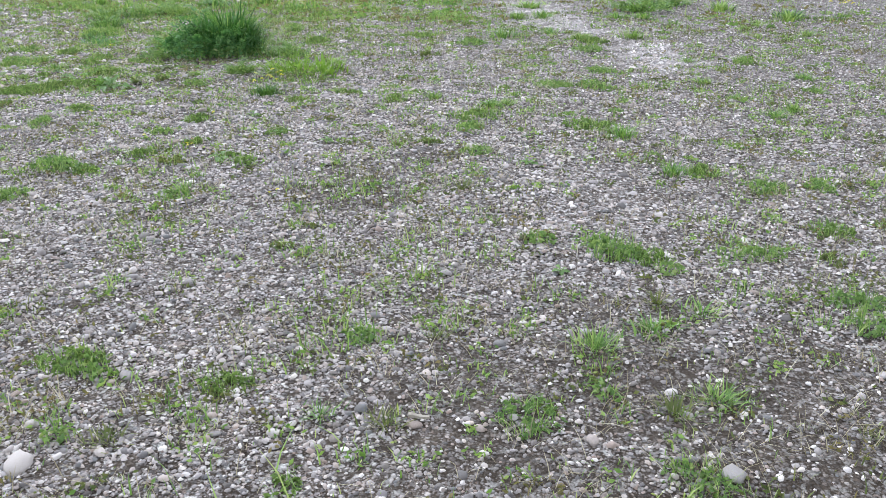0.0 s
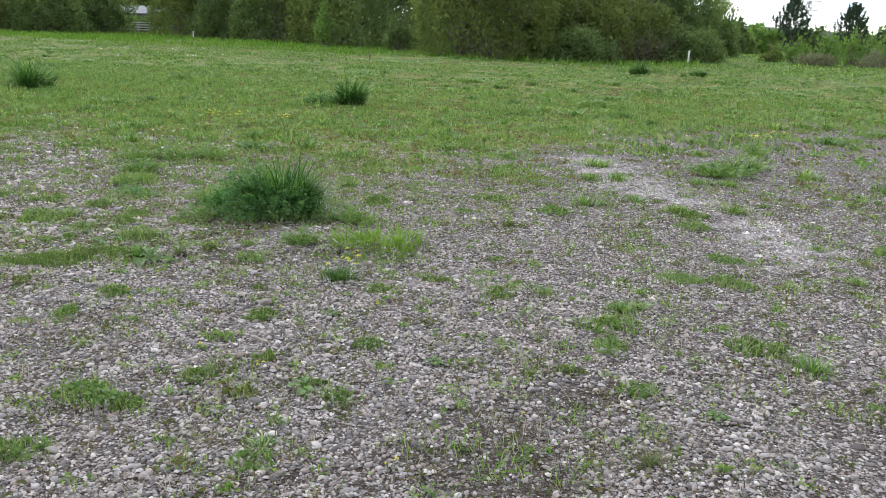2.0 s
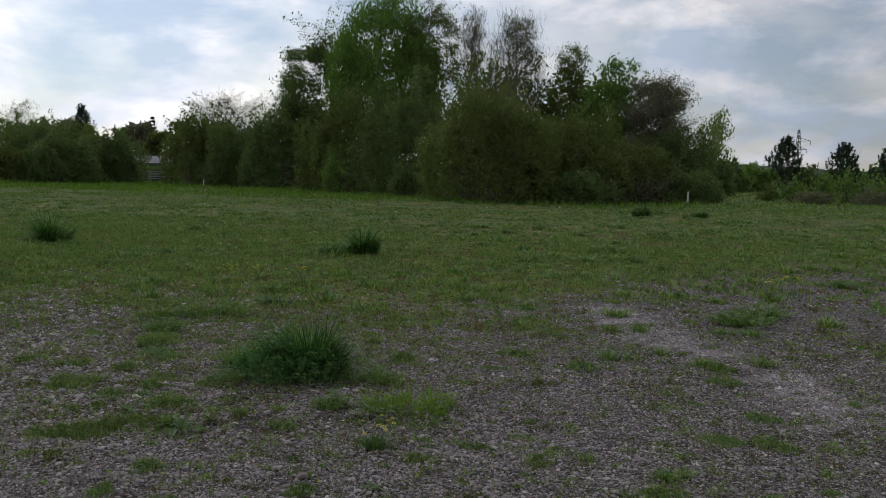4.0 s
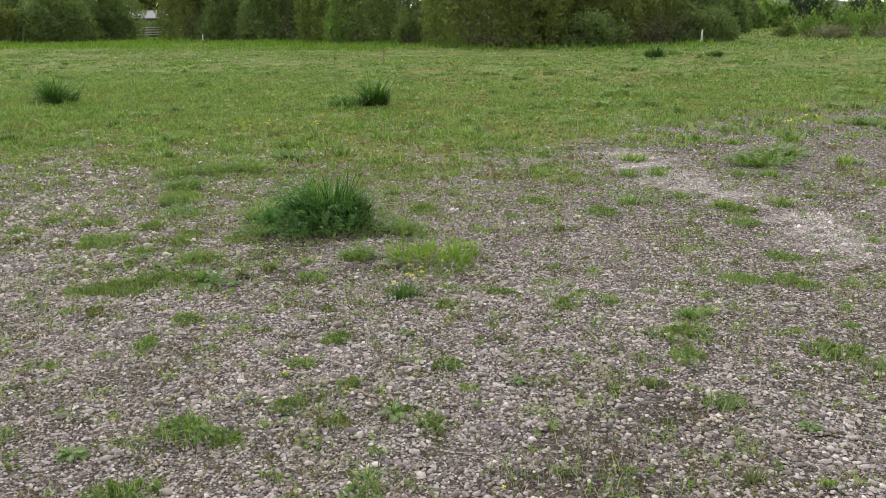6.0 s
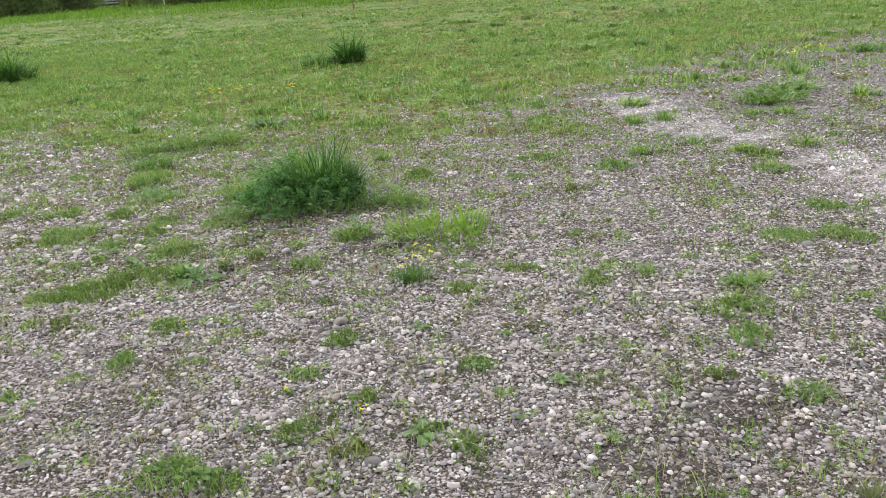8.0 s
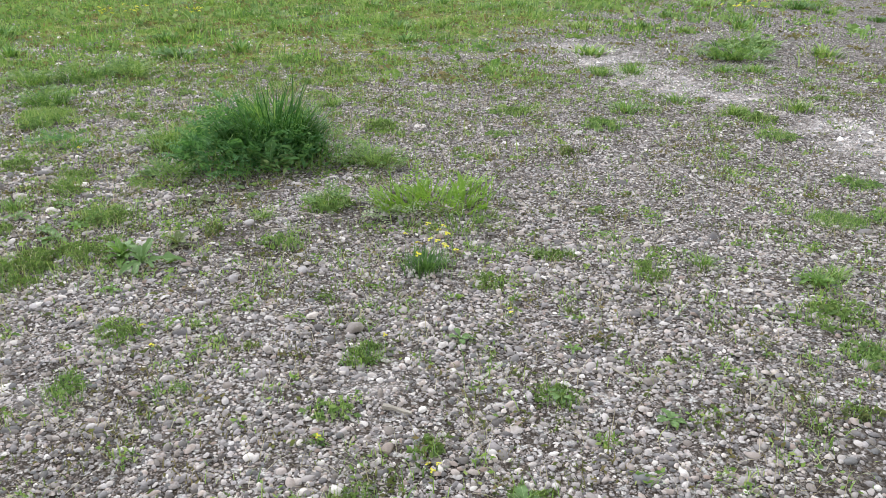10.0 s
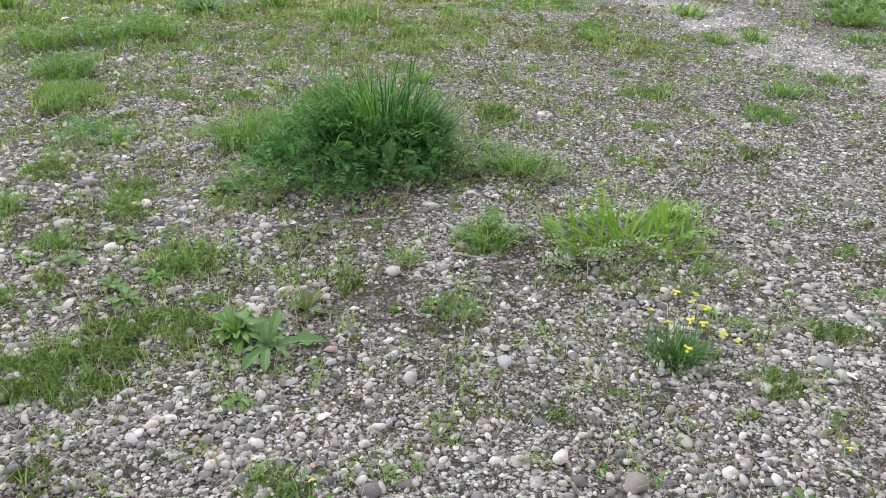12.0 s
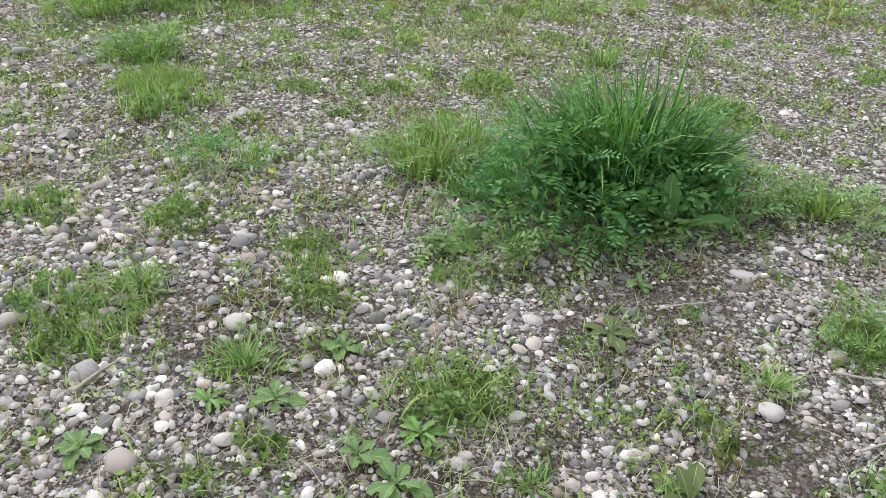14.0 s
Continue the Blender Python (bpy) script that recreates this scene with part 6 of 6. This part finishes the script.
def house(x, y, w, d, h, rise):
    root = tagged(new("shed", None), "long low grey shed with pale sheet roof", "building")
    root.matrix_basis = pose(x, y, zat(x, y) - 0.05, 0, 0, 4)
    part("wall", block(bmesh.new(), 0, 0, 0, w, d, h, 0.02), WALLING, root)
    bm = bmesh.new()
    a, b = w / 2 + 0.3, d / 2 + 0.4
    v = [bm.verts.new(p) for p in ((-a, -b, h), (a, -b, h), (a, 0, h + rise), (-a, 0, h + rise), (a, b, h), (-a, b, h))]
    u = [bm.verts.new(p.co + Vector((0, 0, 0.14))) for p in v]
    for q in ((0, 1, 2, 3), (3, 2, 4, 5)):
        bm.faces.new([u[k] for k in q])
        bm.faces.new([v[k] for k in q[::-1]])
    for q in ((0, 1), (1, 2), (2, 4), (4, 5), (5, 3), (3, 0)):
        bm.faces.new((v[q[0]], v[q[1]], u[q[1]], u[q[0]]))
    part("roof", bm, ROOFING, root)
    for i in range(5):
        wd = part("window", block(bmesh.new(), -w / 2 + w * (i + 0.5) / 5, -d / 2 - 0.01, 1.0, 1.2, 0.06, 0.9, 0.01), GLASS, root)
        part("frame", block(bmesh.new(), -w / 2 + w * (i + 0.5) / 5, -d / 2 - 0.02, 0.94, 1.34, 0.05, 0.06), WHITEPAINT, wd)


house(-61, 104, 16, 7, 2.2, 1.0)


def fence(x0, x1, y, h, slats, label):
    root = tagged(new("fence", None), label, "fence")
    root.matrix_basis = pose(x0, y, 0)
    L = x1 - x0
    n = int(L / 2.5)
    for i in range(n + 1):
        px = L * i / n
        part("post", block(bmesh.new(), px, 0, zat(x0 + px, y) - 0.1, 0.1, 0.1, h + 0.15, 0.01), OLDWOOD, root)
    for k in range(slats):
        part("rail", block(bmesh.new(), L / 2, -0.07, 0.1 + h * (k + 0.6) / slats, L, 0.03, 0.13, 0.006), GREYMETAL, root)


for i, (x, y, H, W) in enumerate(((-64.5, 97, 1.7, 4.5), (-60.5, 97.5, 1.5, 4.5), (-56.5, 97, 1.8, 4.5))):
    bush("bush", x, y, H, W, "low leafy bush before the grey shed", TWIG, DARKLEAF, 1440 + i, 20, 50, 0.2, 1400, 2.0, 0.15, 0.3, "shed bushes")
fence(-64, -46, 92, 1.1, 4, "low grey boarded fence before the shed")
fence(9, 48, 116, 1.0, 2, "long grey rail fence across the far field")


def parked_car(x, y, turn):
    root = tagged(new("parked_car", None), "small white parked car beyond the scrub", "car")
    root.matrix_basis = pose(x, y, zat(x, y), 0, 0, turn)
    bm = block(bmesh.new(), 0, 0, 0.28, 4.1, 1.7, 0.62, 0.14)
    part("body", bm, WHITEPAINT, root)
    bm = bmesh.new()
    bmesh.ops.create_cube(bm, size=1, matrix=pose(-0.2, 0, 1.13) @ Matrix.Diagonal((2.3, 1.5, 0.5, 1)))
    for v in bm.verts:
        if v.co.z > 1.2:
            v.co.x = -0.2 + (v.co.x + 0.2) * 0.72
            v.co.y *= 0.86
    bmesh.ops.bevel(bm, geom=bm.edges[:], offset=0.06, segments=2, affect='EDGES')
    part("roof", bm, WHITEPAINT, root)
    for s in (-1, 1):
        part("window", block(bmesh.new(), -0.2, s * 0.71, 0.95, 1.6, 0.05, 0.3, 0.01), GLASS, root)
    for wx_ in (-1.25, 1.3):
        for wy in (-0.78, 0.78):
            bm = bmesh.new()
            bmesh.ops.create_cone(bm, cap_ends=True, segments=18, radius1=0.31, radius2=0.31, depth=0.2, matrix=pose(wx_, wy, 0.31, 90))
            wheel = part("wheel", bm, RUBBER, root)
            bm = bmesh.new()
            bmesh.ops.create_cone(bm, cap_ends=True, segments=14, radius1=0.19, radius2=0.19, depth=0.22, matrix=pose(wx_, wy, 0.31, 90))
            part("rim", bm, GREYMETAL, wheel)


parked_car(25.6, 118, 8)


def pylon(x, y, H):
    root = tagged(new("power_pylon", None), "distant grey steel lattice power pylon", "pylon")
    root.matrix_basis = pose(x, y, zat(x, y), 0, 0, 25)
    lines = []
    for sx, sy in ((-1, -1), (1, -1), (1, 1), (-1, 1)):
        lines.append(([(sx * 1.7, sy * 1.7, 0), (sx * 0.75, sy * 0.75, H * 0.55), (sx * 0.25, sy * 0.25, H)], 0.16, 0.10))
    for k in range(10):
        z0, z1 = H * k / 10, H * (k + 1) / 10
        w0, w1 = 1.7 * (1 - 0.85 * k / 10), 1.7 * (1 - 0.85 * (k + 1) / 10)
        for (ax, ay), (bx, by) in (((-1, -1), (1, -1)), ((1, -1), (1, 1)), ((1, 1), (-1, 1)), ((-1, 1), (-1, -1))):
            lines.append(([(ax * w0, ay * w0, z0), (bx * w1, by * w1, z1)], 0.07, 0.07))
            lines.append(([(bx * w0, by * w0, z0), (ax * w1, ay * w1, z1)], 0.07, 0.07))
    v, f = tubes(lines)
    part("mast", mesh_from("mast", v, f, GREYMETAL), None, root)
    for z, w in ((0.62, 3.6), (0.78, 5.0), (0.62, -4.4), (0.70, -2.0)):
        v, f = tubes([([(0, 0, H * z), (w, 0, H * z + 0.2)], 0.16, 0.10), ([(0, 0, H * z + 1.3), (w, 0, H * z + 0.2)], 0.12, 0.08)])
        part("crossarm", mesh_from("crossarm", v, f, GREYMETAL), None, root)
        v, f = tubes([([(w, 0, H * z + 0.2), (w, 0, H * z - 1.2)], 0.10, 0.10)])
        part("insulator", mesh_from("insulator", v, f, GLASS), None, root)


dead_stalk(-8.21, 30.3, 0.75)
pylon(61, 330, 19.5)


def hills():
    """A wooded ridge on the horizon."""
    rng = np.random.default_rng(7)
    xs = np.linspace(-1800, 1800, 361)
    top = 15 + 5 * np.sin(xs / 260 + 1) + 3 * np.sin(xs / 90) + rng.normal(0, 0.7, len(xs))
    rows = [np.stack([xs, 0 * xs + yy, k * top - (1 - k) * 2], -1) for yy, k in ((1400, 0.0), (1450, 0.6), (1520, 1.0), (1700, 0.0))]
    v = np.concatenate(rows)
    n = len(xs)
    f = np.concatenate([np.stack([np.arange(n - 1) + r * n, np.arange(1, n) + r * n, np.arange(1, n) + (r + 1) * n, np.arange(n - 1) + (r + 1) * n], -1) for r in range(3)])
    tagged(new("backdrop", mesh_from("backdrop", v, f, HILLS, True)), "low blue-green wooded ridge on the horizon", "hills", kind="structure")


hills()
